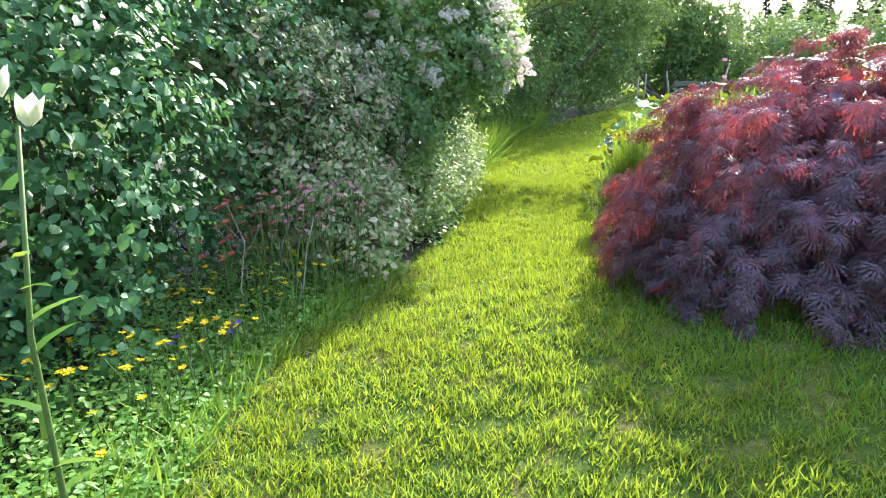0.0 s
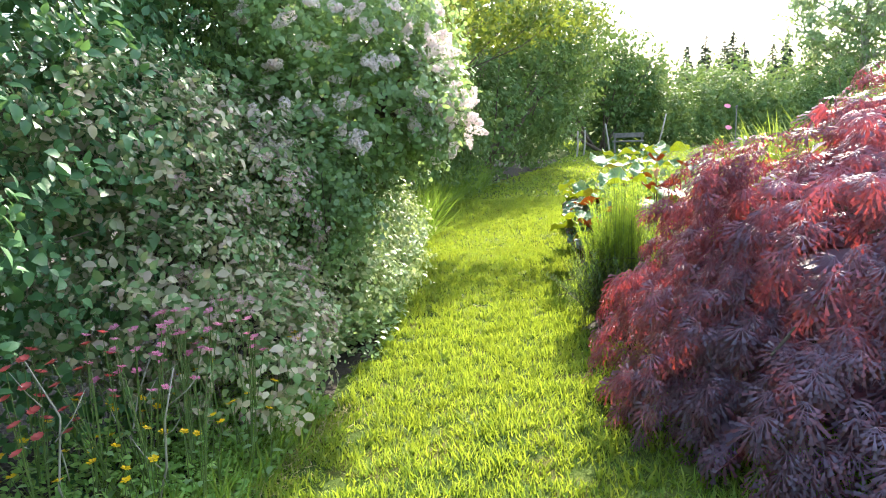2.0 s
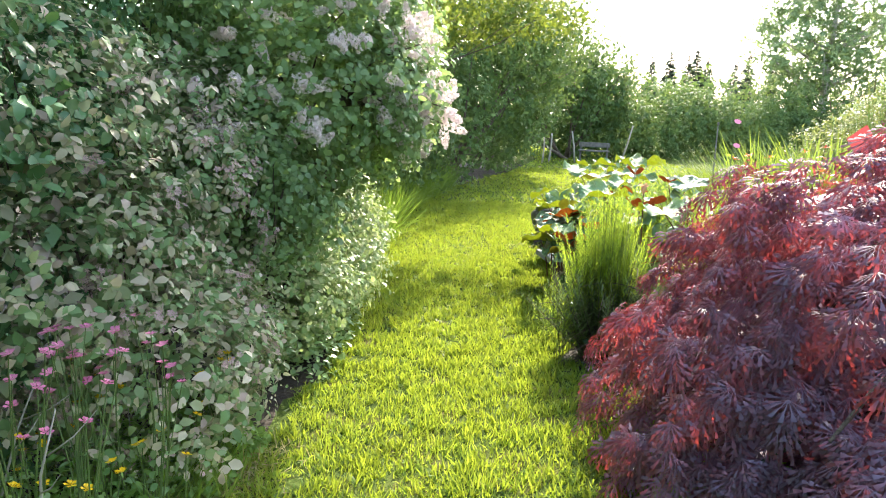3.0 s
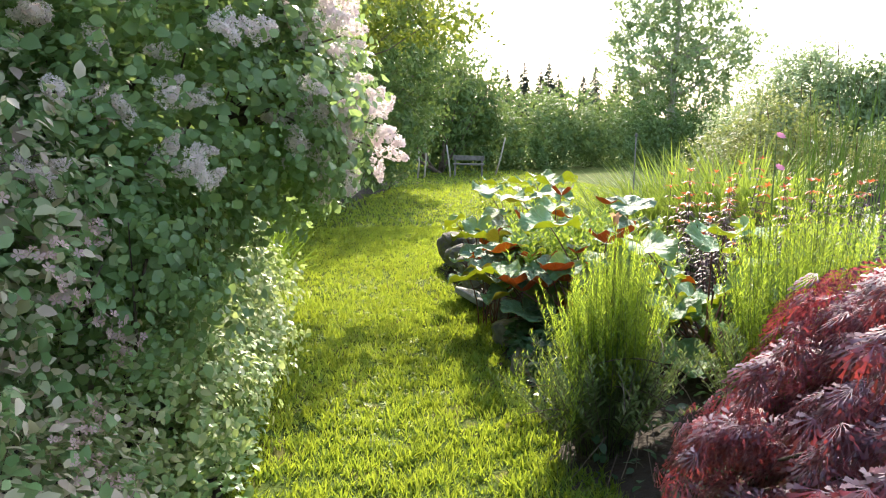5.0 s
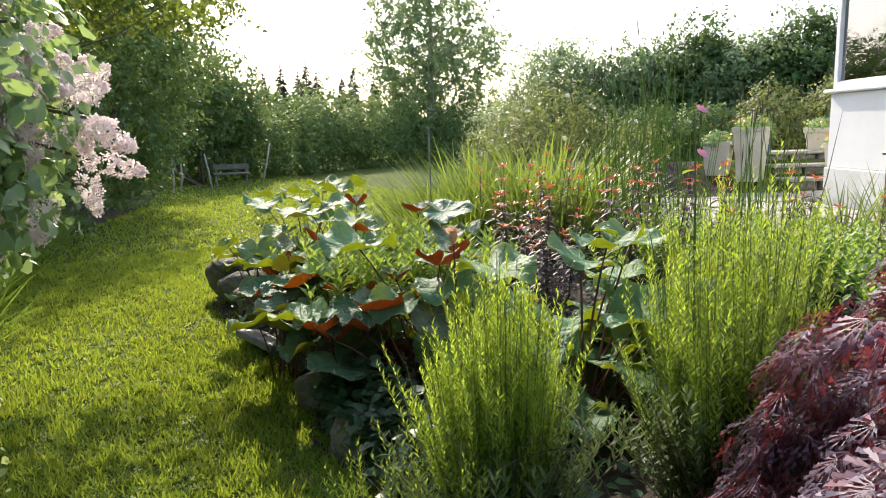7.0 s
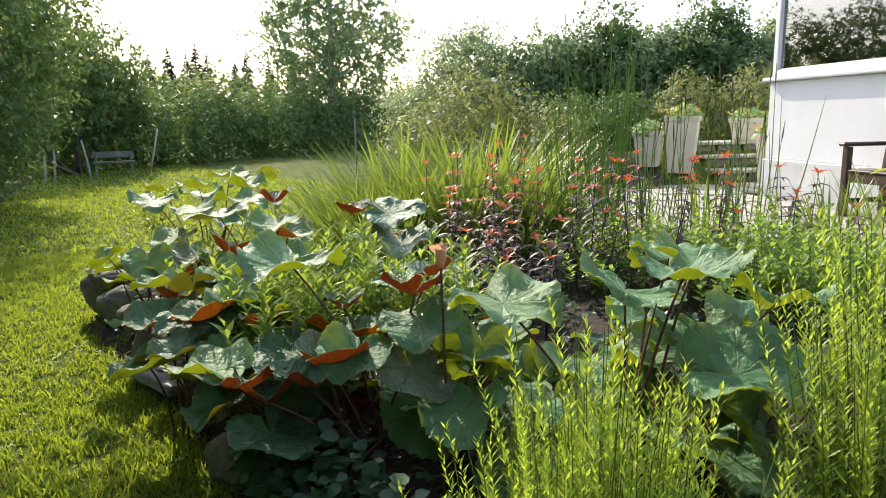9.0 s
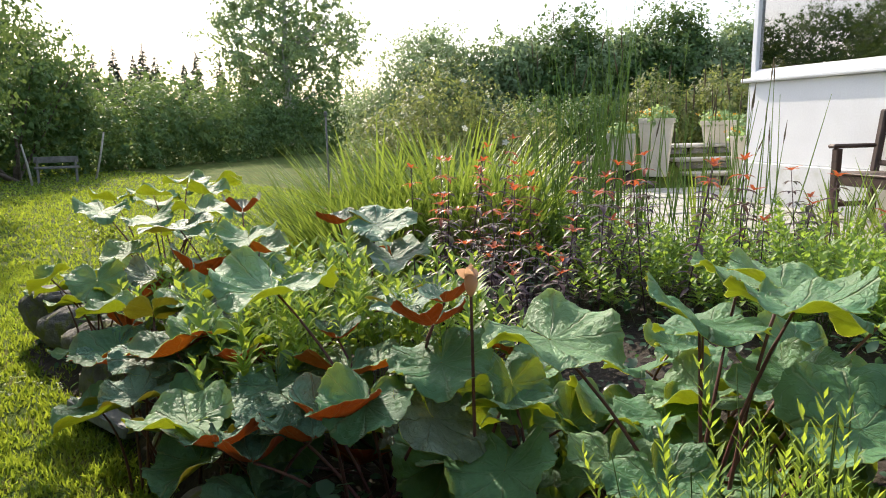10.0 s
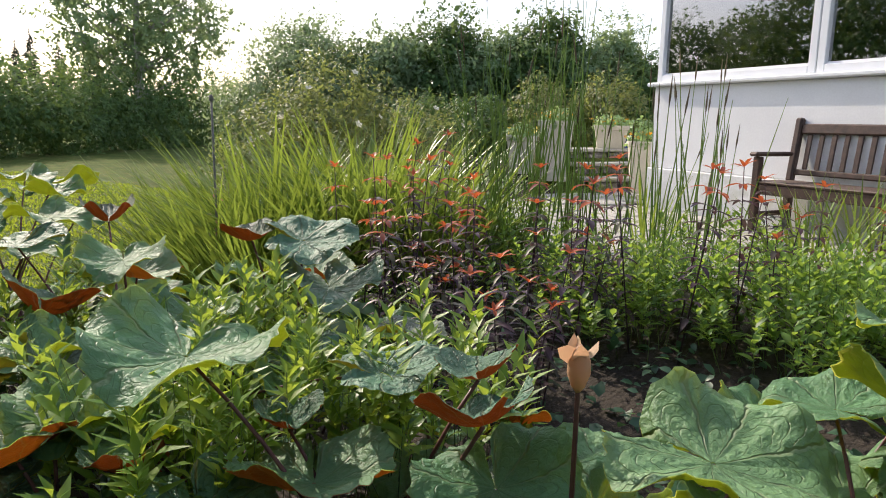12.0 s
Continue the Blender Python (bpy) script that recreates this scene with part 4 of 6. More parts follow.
def panicle_mesh():
    n = 120
    u = RNG.random(n) ** 0.8
    a = RNG.random(n) * 6.283
    r = 0.042 * (1 - u) ** 0.5 * (0.45 + 0.55 * RNG.random(n)) + 0.006
    P = np.stack([r * np.cos(a), r * np.sin(a), u * 0.15], 1)
    N = np.stack([np.cos(a), np.sin(a), 0.4 + 0 * a], 1)
    return spread(t_star(4, 0.5, 0.1), P, rvec(n), N + 0.3 * rvec(n), RNG.uniform(0.009, 0.014, n))


PAN = [raw_mesh("panicle", *panicle_mesh(), M_LILAC) for _ in range(3)]
pp, pn = shell(LIL, 700, 0.05, 0.15)
ok = (pp[:, 0] > -1.6) & (pp[:, 0] < -0.15) & (pp[:, 2] > 1.3) & (pn[:, 0] * 0.6 - pn[:, 1] * 0.7 > 0.15)
pp, pn = (pp + pn * 0.1)[ok][:80], pn[ok][:80]
tips = np.array([(0.18, 5.0, 1.45), (0.1, 5.05, 1.38), (0.2, 4.95, 1.55), (0.12, 5.0, 1.66), (0.05, 4.95, 1.78), (0.0, 4.9, 1.62), (-0.15, 4.75, 1.55), (-0.1, 4.8, 1.5), (0.15, 5.1, 1.58), (0.02, 4.85, 1.92), (-0.05, 4.8, 2.02), (-0.6, 4.45, 1.45), (-0.7, 4.4, 1.4)])
tips = tips + np.array([-0.06, -0.12, 0.06])
more = np.concatenate([tips + RNG.normal(0, 0.06, tips.shape) for _ in range(2)])
for i, q in enumerate(np.concatenate([tips, more, pp])):
    w = unit(np.array([0.35 * (q[0] + 1.0), -0.3, 0.25]) + 0.75 * rvec(1)[0])
    m = Matrix.Translation(Vector(q + w * 0.04 - np.array([-1.2, 5.1, 0]))) @ Vector(w).to_track_quat("Z", "Y").to_matrix().to_4x4() @ Matrix.Scale(0.6 + 0.5 * RNG.random(), 4)
    part("blossom", PAN[i % 3], lilac, "pale pink lilac flower panicle", m)
g = Geo()
for q in tips:
    a = np.array([-0.6, 5.05, 1.6])
    c = (a + q) / 2 + np.array([0, 0, 0.1])
    g.tube(np.array([a, c, q]) - np.array([-1.2, 5.1, 0]), [0.012, 0.008, 0.004], 5)
part("flowering_twig", g.mesh("flowering_twig", M_BARK, True), lilac)
tv = sprigs([(-0.15, 5.1, 1.65, 0.2, 0.2, 0.28)], 150, 7, 0.12, 0.042, tmpl=T_OVALW)
part("foliage", raw_mesh("foliage", *moved(tv, (-1.2, 5.1, 0)), M_MIDLEAF), lilac)

# clusters on the dusky shrub
dusky = [o for o in scene.objects if o.name.startswith("dusky_shrub")][0]
pp, pn = shell([(-1.15, 3.35, 0.5, 0.5, 0.55, 0.5), (-1.3, 3.6, 1.0, 0.6, 0.7, 0.6)], 60, 0.02)
n = len(pp) * 14
P = np.repeat(pp + pn * 0.03, 14, 0) + RNG.normal(0, 0.025, (n, 3))
v, f = spread(t_star(5, 0.45, 0.25), P, rvec(n), np.repeat(pn, 14, 0) + 0.6 * rvec(n), RNG.uniform(0.01, 0.017, n))
part("blossom", raw_mesh("blossom", *moved((v, f), (-1.35, 3.6, 0)), M_FADED), dusky, "small faded pink flower clusters")

# tall grass at the foot of the shrubs, and the wild strip
n = 5600
y = np.concatenate([RNG.uniform(8.5, 15, 3400), RNG.uniform(-0.6, 3.2, 2200)])
x = np.interp(y, LEFT_Y, LEFT_X) - np.abs(RNG.normal(0, 0.4, n)) + 0.02
S = np.concatenate([RNG.uniform(0.3, 0.75, 3400), RNG.uniform(0.08, 0.28, 2200)])
D = np.array([0.15, 0, 1.0]) + RNG.normal(0, 0.35, (n, 3))
v, f = spread(T_BLADE, np.stack([x, y, np.zeros(n)], 1), D, RNG.normal(0, 1, (n, 3)) * np.array([1, 1, 0.1]), np.stack([np.full(n, 0.009), S, S], 1))
tagged(new("tall_grass", raw_mesh("tall_grass", v, f, M_TALLGRASS)), "tall unmown grass under the shrubs", "grass", kind="stuff")
n = 22000
y = RNG.uniform(-0.8, 3.5, n)
x = np.interp(y, LEFT_Y, LEFT_X) - np.abs(RNG.normal(0, 0.5, n)) - 0.02
z = RNG.random(n) * (0.06 + 0.3 * np.clip((np.interp(y, LEFT_Y, LEFT_X) - x) / 0.6, 0, 1))
v, f = spread(T_OVAL, np.stack([x, y, z], 1), rvec(n) * np.array([1, 1, 0.4]) + np.array([0.2, -0.1, 0]), np.array([0, 0, 1.0]) + 0.5 * rvec(n), RNG.uniform(0.02, 0.045, n))
tagged(new("wild_herbs", raw_mesh("wild_herbs", v, f, M_HERB)), "low leafy green wild herbs at the lawn edge", "herbs", kind="stuff")
n = 9000
y = RNG.uniform(4.2, 16, n)
x = np.interp(y, LEFT_Y, LEFT_X) - np.abs(RNG.normal(0, 0.3, n)) + 0.02
v, f = spread(T_OVAL, np.stack([x, y, RNG.random(n) * 0.28], 1), rvec(n) * np.array([1, 1, 0.4]) + np.array([0.3, -0.1, 0]), np.array([0, 0, 1.0]) + 0.5 * rvec(n), RNG.uniform(0.03, 0.06, n))
tagged(new("edge_herbs", raw_mesh("edge_herbs", v, f, M_MIDLEAF)), "low green herbs under the shrub edge", "herbs", kind="stuff")

# wild flowers, one by one


def wild_flower(name, label, category, h, petal, petals, size, heads=1, group=""):
    ob = thing(name, label, category, (0, 0, -50), group)
    g = Geo()
    bl = []
    for i in range(heads):
        e = np.array([RNG.normal(0, 0.04), RNG.normal(0, 0.04), h * (1 - 0.12 * i)])
        g.tube(np.array([(0, 0, 0), e * np.array([0.2, 0.2, 0.55]), e]), [0.003, 0.0025, 0.0018], 5)
        bl.append(spread(t_star(petals, 0.45, 0.35), e[None], np.array([[1.0, 0, 0]]), np.array([[0.2, -0.3, 1.0]]), np.array([size])))
        bl.append(spread(t_star(petals, 0.4, 0.6), e[None] + 0.003, np.array([[0.7, 0.7, 0]]), np.array([[0.2, -0.3, 1.0]]), np.array([size * 0.6])))
    part("stem", g.mesh("stem", M_STEM), ob)
    part("blossom", raw_mesh("blossom", *join(*bl), petal), ob)
    for q in (0.12, 0.25, 0.45):
        v, f = spread(T_OVAL, np.array([(0, 0, h * q)]), rvec(1) * np.array([1, 1, 0.3]), np.array([[0, 0, 1.0]]), np.array([0.05]))
        part("leaf", raw_mesh("leaf", v, f, M_MIDLEAF), ob)
    return ob


def strew(ob, n, x0, x1, y0, y1):
    for i in range(n):
        y = RNG.uniform(y0, y1)
        x = np.interp(y, LEFT_Y, LEFT_X) - RNG.uniform(x0, x1)
        m = pose(float(x), float(y), 0, RNG.normal(0, 5), RNG.normal(0, 5), RNG.uniform(0, 360))
        if i == 0:
            ob.matrix_basis = m
        else:
            copy_thing(ob, m)


strew(wild_flower("buttercup", "yellow buttercup in the wild strip beside the lawn", "flower", 0.36, M_YELLOW, 5, 0.022, 1, "buttercups"), 80, 0.0, 0.85, 0.2, 3.2)
strew(wild_flower("buttercup", "tall yellow buttercup with two heads beside the lawn", "flower", 0.48, M_YELLOW, 5, 0.022, 2, "buttercups"), 34, 0.1, 0.8, 0.5, 3.4)
strew(wild_flower("campion", "pink campion flower under the shrubs", "flower", 0.82, M_PINK, 5, 0.024, 3, "pink campions"), 16, 0.05, 0.45, 2.2, 2.9)
strew(wild_flower("valerian", "red flower head among the shrub leaves", "flower", 0.8, M_RED, 9, 0.026, 4, "red flowers"), 7, 0.4, 0.65, 1.95, 2.4)
strew(wild_flower("columbine", "violet columbine flower in the wild strip", "flower", 0.34, M_VIOLET, 6, 0.03, 2, "violet flowers"), 2, 0.2, 0.4, 1.3, 1.6)

for i, (x, y, lean) in enumerate(((-1.2, 2.3, 14), (-1.35, 2.15, -10), (-1.1, 3.0, 22), (-1.5, 2.6, -18))):
    g = Geo()
    top = np.array([0.05 * math.sin(i), 0.04, 0.72 + 0.1 * math.sin(i * 2.0)])
    g.tube(np.array([(0, 0, -0.02), top * np.array([0.2, 2.0, 0.35]), top * np.array([1.6, 0.2, 0.7]), top]), [0.006, 0.005, 0.004, 0.002], 6)
    for q in (0.4, 0.6, 0.78):
        a = top * q
        g.tube(np.array([a, a + np.array([0.07 * math.cos(q * 9 + i), 0.05 * math.sin(q * 9), 0.06]), a + np.array([0.13 * math.cos(q * 9 + i), 0.1 * math.sin(q * 9), 0.15])]), [0.003, 0.0025, 0.001], 5)
    tw = new("bare_twig", g.mesh("bare_twig", M_PALEBARK, True))
    tw.matrix_basis = pose(x, y, 0, lean * 0.4, lean, i * 70)
    tagged(tw, "pale bare leafless twig standing among the herbs", "twig", "bare twigs")

lily = thing("white_lily", "tall white lily in flower beside the path", "lily", (-0.86, -0.5, 0))
lily.matrix_basis = pose(-0.72, -0.5, 0.0)
g = Geo().tube(np.array([(0, 0, 0), (0.02, 0.0, 0.6), (0.0, 0.0, 1.1), (0.02, 0.03, 1.5)]), [0.008, 0.007, 0.006, 0.004], 8)
part("stem", g.mesh("stem", M_STEM, True), lily)
for k, (dx, dz) in enumerate(((-0.045, 1.53), (0.05, 1.53), (0.0, 1.58))):
    a = np.arange(6) * 1.047
    rad = np.stack([np.cos(a), np.sin(a), 0 * a], 1)
    v, f = spread(t_oval(0.32, 0.1, -0.2), np.tile([dx, 0.02, dz - 0.03], (6, 1)) + rad * 0.006, rad * 0.55 + np.array([dx * 6, -0.15, 0.9]), -rad + np.array([0, 0, 0.3]), np.full(6, 0.06))
    part("blossom", raw_mesh("blossom", v, f, M_WHITE), lily)
n = 16
zz = np.linspace(0.5, 1.45, n)
v, f = spread(t_blade(0.5, 0.3, 3), np.stack([0 * zz, 0 * zz, zz], 1), rvec(n) * np.array([1, 1, 0]) + np.array([0, 0, 0.5]), np.tile([0, 0, 1.0], (n, 1)), np.stack([np.full(n, 0.022), np.full(n, 0.11), np.full(n, 0.11)], 1))
part("leaf", raw_mesh("leaf", v, f, M_WILLOW), lily)

# ---------------------------------------------------------------- ligularias


def lig_leaf(seed, top, under, cup, ripple):
    rng = np.random.default_rng(seed)
    nt, nr = 84, 15
    th = np.linspace(-math.pi * 0.97, math.pi * 0.97, nt)
    R = 0.54 + 0.04 * np.cos(th) + 0.012 * np.cos(3 * th + rng.normal()) + 0.03 * np.exp(-((th / 0.3) ** 2))
    R = R * (1 - 0.55 * np.clip((np.abs(th) - 2.6) / 0.5, 0, 1) ** 2)
    R = R * (1 + 0.035 * (np.arange(nt) % 3 == 0) + 0.015 * rng.normal(size=nt))
    ph, ph2, ph3 = rng.random(3) * 6
    rr = np.linspace(0.02, 1, nr)
    v = []
    fold = 0.01 + 0.04 * rng.random()
    for r in rr:
        q = R * r
        z = cup * r * r * (0.6 + 0.25 * np.cos(th)) + ripple * r * r * np.sin(2 * th + ph) + ripple * 0.8 * r ** 3 * np.sin(5 * th + ph2)
        # halves lifted along the midrib, ribs sunk, blade puckered between them
        z = z + fold * r ** 1.3 * np.abs(np.sin(th)) ** 1.5
        z = z - 0.035 * (r - 0.45 * r * r) * np.exp(-((np.sin(4.5 * th) / 0.22) ** 2))
        z = z + 0.009 * r * np.sin(24 * r + 5 * np.abs(np.sin(4.5 * th)) + ph3) * np.abs(np.sin(4.5 * th)) + 0.004 * r * np.sin(13 * th + 19 * r + ph)
        z = z - 0.2 * np.clip(r - 0.8, 0, 1) * (1 + np.sin(5 * th + ph3)) - 0.22 * np.clip(r - 0.75, 0, 1) * np.exp(-((th / 0.5) ** 2))
        v.append(np.stack([q * np.sin(th), q * np.cos(th), z], 1))
    v = np.concatenate(v)
    k = len(v)
    f = []
    for i in range(nr - 1):
        for j in range(nt - 1):
            a = i * nt + j
            f += [(a, a + nt, a + nt + 1), (a, a + nt + 1, a + 1)]
    f = np.array(f)
    vv = np.concatenate([v, v - np.array([0, 0, 0.005])])
    ff = np.concatenate([f[:, ::-1], f + k])
    sl = np.concatenate([np.zeros(len(f)), np.ones(len(f))])
    return raw_mesh("leaf", vv, ff, [top, under], sl, True)


GREEN_LEAF = [lig_leaf(i, M_LIG_TOP, M_LIG_UNDER, 0.16 + 0.05 * i, 0.075) for i in range(4)]
MIXED_LEAF = [lig_leaf(20 + i, M_LIG_TOP if i % 2 else M_BRONZE_TOP, M_BRONZE_UNDER if i == 3 else M_LIG_UNDER, 0.18 + 0.07 * i, 0.085) for i in range(4)]
BRONZE_LEAF = [lig_leaf(10 + i, M_BRONZE_TOP, M_BRONZE_UNDER, 0.45 + 0.08 * i, 0.08) for i in range(4)]


def ligularia(base, leaves, kind, label):
    """leaves: rows of centre x, y, z, width, heading of the tip, tilt down of the tip, roll."""
    bz = float(height(base[0], base[1]))
    ob = thing("ligularia", label, "ligularia", (base[0], base[1], bz), "large-leaved ligularias")
    O = np.array([base[0], base[1], bz])
    stalk_g = None
    for i, (x, y, z, w, hd, tilt, roll) in enumerate(leaves):
        me = (GREEN_LEAF if kind == "green" else BRONZE_LEAF if tilt < 0 else MIXED_LEAF)[i % 4]
        if tilt < 0:
            tilt, hd, w = 24 + RNG.normal(0, 7), 40 + RNG.normal(0, 30), w * 0.78
        elif tilt < 40:
            hd, tilt = hd + RNG.normal(0, 22), tilt * 0.5 + RNG.normal(0, 5)
            roll = roll * 0.7 + RNG.normal(0, 6)
        m = Matrix.Translation(Vector(np.array([x, y, z]) - O)) @ Euler((radians(-tilt), radians(roll), radians(-hd)), "XYZ").to_matrix().to_4x4() @ Matrix.Scale(w * 0.98, 4)
        lf = part("leaf", me, ob, m=m)
        e = np.array([x, y, z - 0.004]) - O
        a = np.array([RNG.normal(0, 0.05), RNG.normal(0, 0.05), 0])
        c = np.array([(a[0] + e[0]) / 2 * 0.8, (a[1] + e[1]) / 2 * 0.8, e[2] * 0.65])
        u = np.linspace(0, 1, 7)[:, None]
        g = Geo().tube((1 - u) ** 2 * a + 2 * u * (1 - u) * c + u * u * e, np.linspace(0.0065, 0.004, 7), 6)
        part("stalk", g.mesh("stalk", M_REDSTEM, True), ob)
    return ob


ligularia((1.95, 4.95), [(1.72, 5.25, 0.95, 0.33, 200, 18, 5), (1.97, 4.98, 1.0, 0.3, 265, 8, -14), (2.12, 4.84, 1.08, 0.27, 130, 12, 15), (2.12, 4.8, 0.86, 0.24, 200, 20, 0), (2.24, 5.0, 1.06, 0.25, 70, 16, 0),
                         (1.95, 4.6, 0.84, 0.36, 160, 12, 10), (2.2, 4.62, 0.82, 0.3, 130, 18, -8), (1.86, 4.72, 1.1, 0.26, 250, 6, 8), (2.4, 4.7, 0.95, 0.28, 90, 25, 0), (2.35, 5.15, 0.85, 0.26, 40, 20, 0), (1.75, 4.95, 0.66, 0.26, 220, 30, 0)],
          "green", "ligularia with big round grey-green crinkled leaves")
ligularia((1.75, 5.65), [(1.69, 5.6, 0.72, 0.24, 215, 62, 5), (1.83, 5.47, 0.74, 0.22, 190, 55, -10), (1.66, 5.59, 0.82, 0.28, 230, 30, 10), (1.71, 5.62, 0.5, 0.34, 210, 55, 0), (1.95, 5.35, 0.62, 0.25, 170, 40, 0), (1.9, 5.75, 0.6, 0.26, 240, 25, 10)],
          "green", "ligularia with upright green leaves lit from behind")
ligularia((1.72, 5.95), [(1.66, 5.62, 0.93, 0.26, 30, -25, 12), (1.8, 5.72, 0.95, 0.2, 90, -30, -10), (1.7, 6.16, 0.76, 0.19, 20, -45, 0), (1.66, 6.04, 0.68, 0.33, 200, 8, 5), (1.46, 6.17, 0.65, 0.3, 230, 25, 12), (1.56, 6.33, 0.93, 0.4, 235, 10, -6),
                         (1.2, 6.22, 0.46, 0.28, 250, 25, 20), (1.45, 6.12, 0.48, 0.24, 215, 60, 0), (1.3, 6.67, 0.6, 0.22, 245, 10, -10), (1.5, 6.7, 0.72, 0.3, 260, 15, 5)],
          "bronze", "ligularia with dark bronze leaves and copper-red backs")
ligularia((1.9, 7.2), [(1.89, 6.05, 0.86, 0.26, 150, 8, 0), (2.0, 7.33, 0.95, 0.28, 200, 25, 0), (1.75, 7.4, 0.8, 0.36, 240, -15, 10), (2.3, 7.95, 1.0, 0.26, 30, -25, 0), (1.9, 7.9, 0.95, 0.36, 250, 10, 0), (1.62, 7.15, 0.74, 0.3, 260, 20, 0), (1.75, 7.9, 0.7, 0.3, 260, 35, 0), (2.15, 7.5, 0.85, 0.3, 180, 20, 0), (1.55, 7.6, 0.55, 0.26, 270, 40, 0), (2.05, 7.0, 0.8, 0.28, 200, 15, 0)],
          "bronze", "ligularia with glossy dark leaves and copper-red backs")
ligularia((2.4, 6.9), [(2.5, 6.95, 1.0, 0.34, 130, 15, 10), (2.38, 7.1, 1.0, 0.24, 10, -30, 0), (2.48, 6.8, 0.85, 0.34, 200, 12, 0), (2.7, 7.1, 0.8, 0.3, 120, 25, 0), (2.2, 6.7, 0.7, 0.3, 210, 20, 0), (2.75, 6.75, 0.62, 0.26, 160, 30, 0)],
          "bronze", "ligularia with dark green leaves, one folded copper-red")
ligularia((2.2, 8.9), [(1.95, 9.3, 0.93, 0.34, 270, 20, 0), (2.1, 8.8, 0.9, 0.34, 240, 12, 5), (2.35, 9.4, 1.0, 0.32, 300, 15, 0), (2.55, 9.0, 1.02, 0.32, 120, 15, 0), (2.35, 8.6, 0.95, 0.36, 180, 20, 0), (1.9, 8.7, 0.72, 0.3, 260, 35, 0), (2.7, 9.6, 1.05, 0.34, 20, 15, 0), (2.2, 9.8, 0.95, 0.3, 330, 20, 0), (2.5, 9.75, 0.9, 0.36, 250, 5, 0), (3.0, 9.7, 1.0, 0.36, 80, 8, 0), (2.8, 9.2, 0.85, 0.3, 150, 30, 0), (1.85, 8.3, 0.65, 0.28, 250, 30, 0), (2.15, 8.35, 0.85, 0.3, 190, 15, 0)],
          "green", "ligularia with layered green and yellow-lit leaves")
for bx, by, k in ((2.6, 7.6, 0), (2.3, 6.2, 1), (1.55, 8.2, 2), (2.75, 8.3, 3), (1.35, 7.0, 4), (2.0, 4.85, 5), (1.85, 5.3, 6), (2.3, 4.75, 7), (1.5, 5.75, 8), (2.2, 5.4, 9), (1.4, 6.15, 10), (1.45, 6.55, 11), (1.7, 6.6, 12), (1.55, 7.4, 13), (2.1, 7.9, 14), (2.55, 5.15, 15)):
    rows = []
    for i in range(9):
        a = i * 2.4 + k
        r = 0.12 + 0.2 * RNG.random()
        rows.append((bx + r * math.cos(a), by + r * math.sin(a), 0.36 + 0.4 * RNG.random(), 0.2 + 0.12 * RNG.random(), 90 - math.degrees(a), -20 if i % 3 == 0 and k in (4, 8, 10, 11, 13) else 15 + 30 * RNG.random(), RNG.normal(0, 8)))
    ligularia((bx, by), rows, "bronze" if k in (1, 4, 8, 10, 11, 13) else "green", "shaded ligularia leaves low in the bed")

bud = thing("faded_flower_bud", "papery faded tan flower bud on a tall stem", "flower", (1.62, 5.43, 0.26))
part("stem", Geo().tube(np.array([(0, 0, 0), (0.02, 0.01, 0.4), (0, 0, 0.8)]), [0.006, 0.005, 0.004], 7).mesh("stem", M_REDSTEM), bud)
part("bud", Geo().lathe([(0.004, 0.79), (0.011, 0.8), (0.018, 0.82), (0.017, 0.84), (0.009, 0.856), (0.004, 0.862)], 12).mesh("bud", M_BUD, True), bud)
v, f = spread(T_OVAL, np.tile([0, 0, 0.84], (6, 1)), rvec(6) * np.array([1, 1, 0.3]) + np.array([0, 0, 0.55]), rvec(6), np.full(6, 0.045))
part("bract", raw_mesh("bract", v, f, M_BUD), bud)
of = thing("orange_daisy", "shaggy orange ligularia flower above dark leaves", "flower", (1.55, 5.95, 0.26))
part("stem", Geo().tube(np.array([(0, 0, 0), (0.01, 0.01, 0.2), (0, 0, 0.36)]), [0.005, 0.004, 0.003], 6).mesh("stem", M_REDSTEM), of)
n = 18
a = np.arange(n) * 2.4
v, f = spread(T_NARROW, np.tile([0, 0, 0.365], (n, 1)), np.stack([np.cos(a), np.sin(a), 0.3 * np.sin(a * 3)], 1), np.tile([0, 0, 1.0], (n, 1)), np.full(n, 0.05))
part("petal", raw_mesh("petal", v, f, M_ORANGE), of)


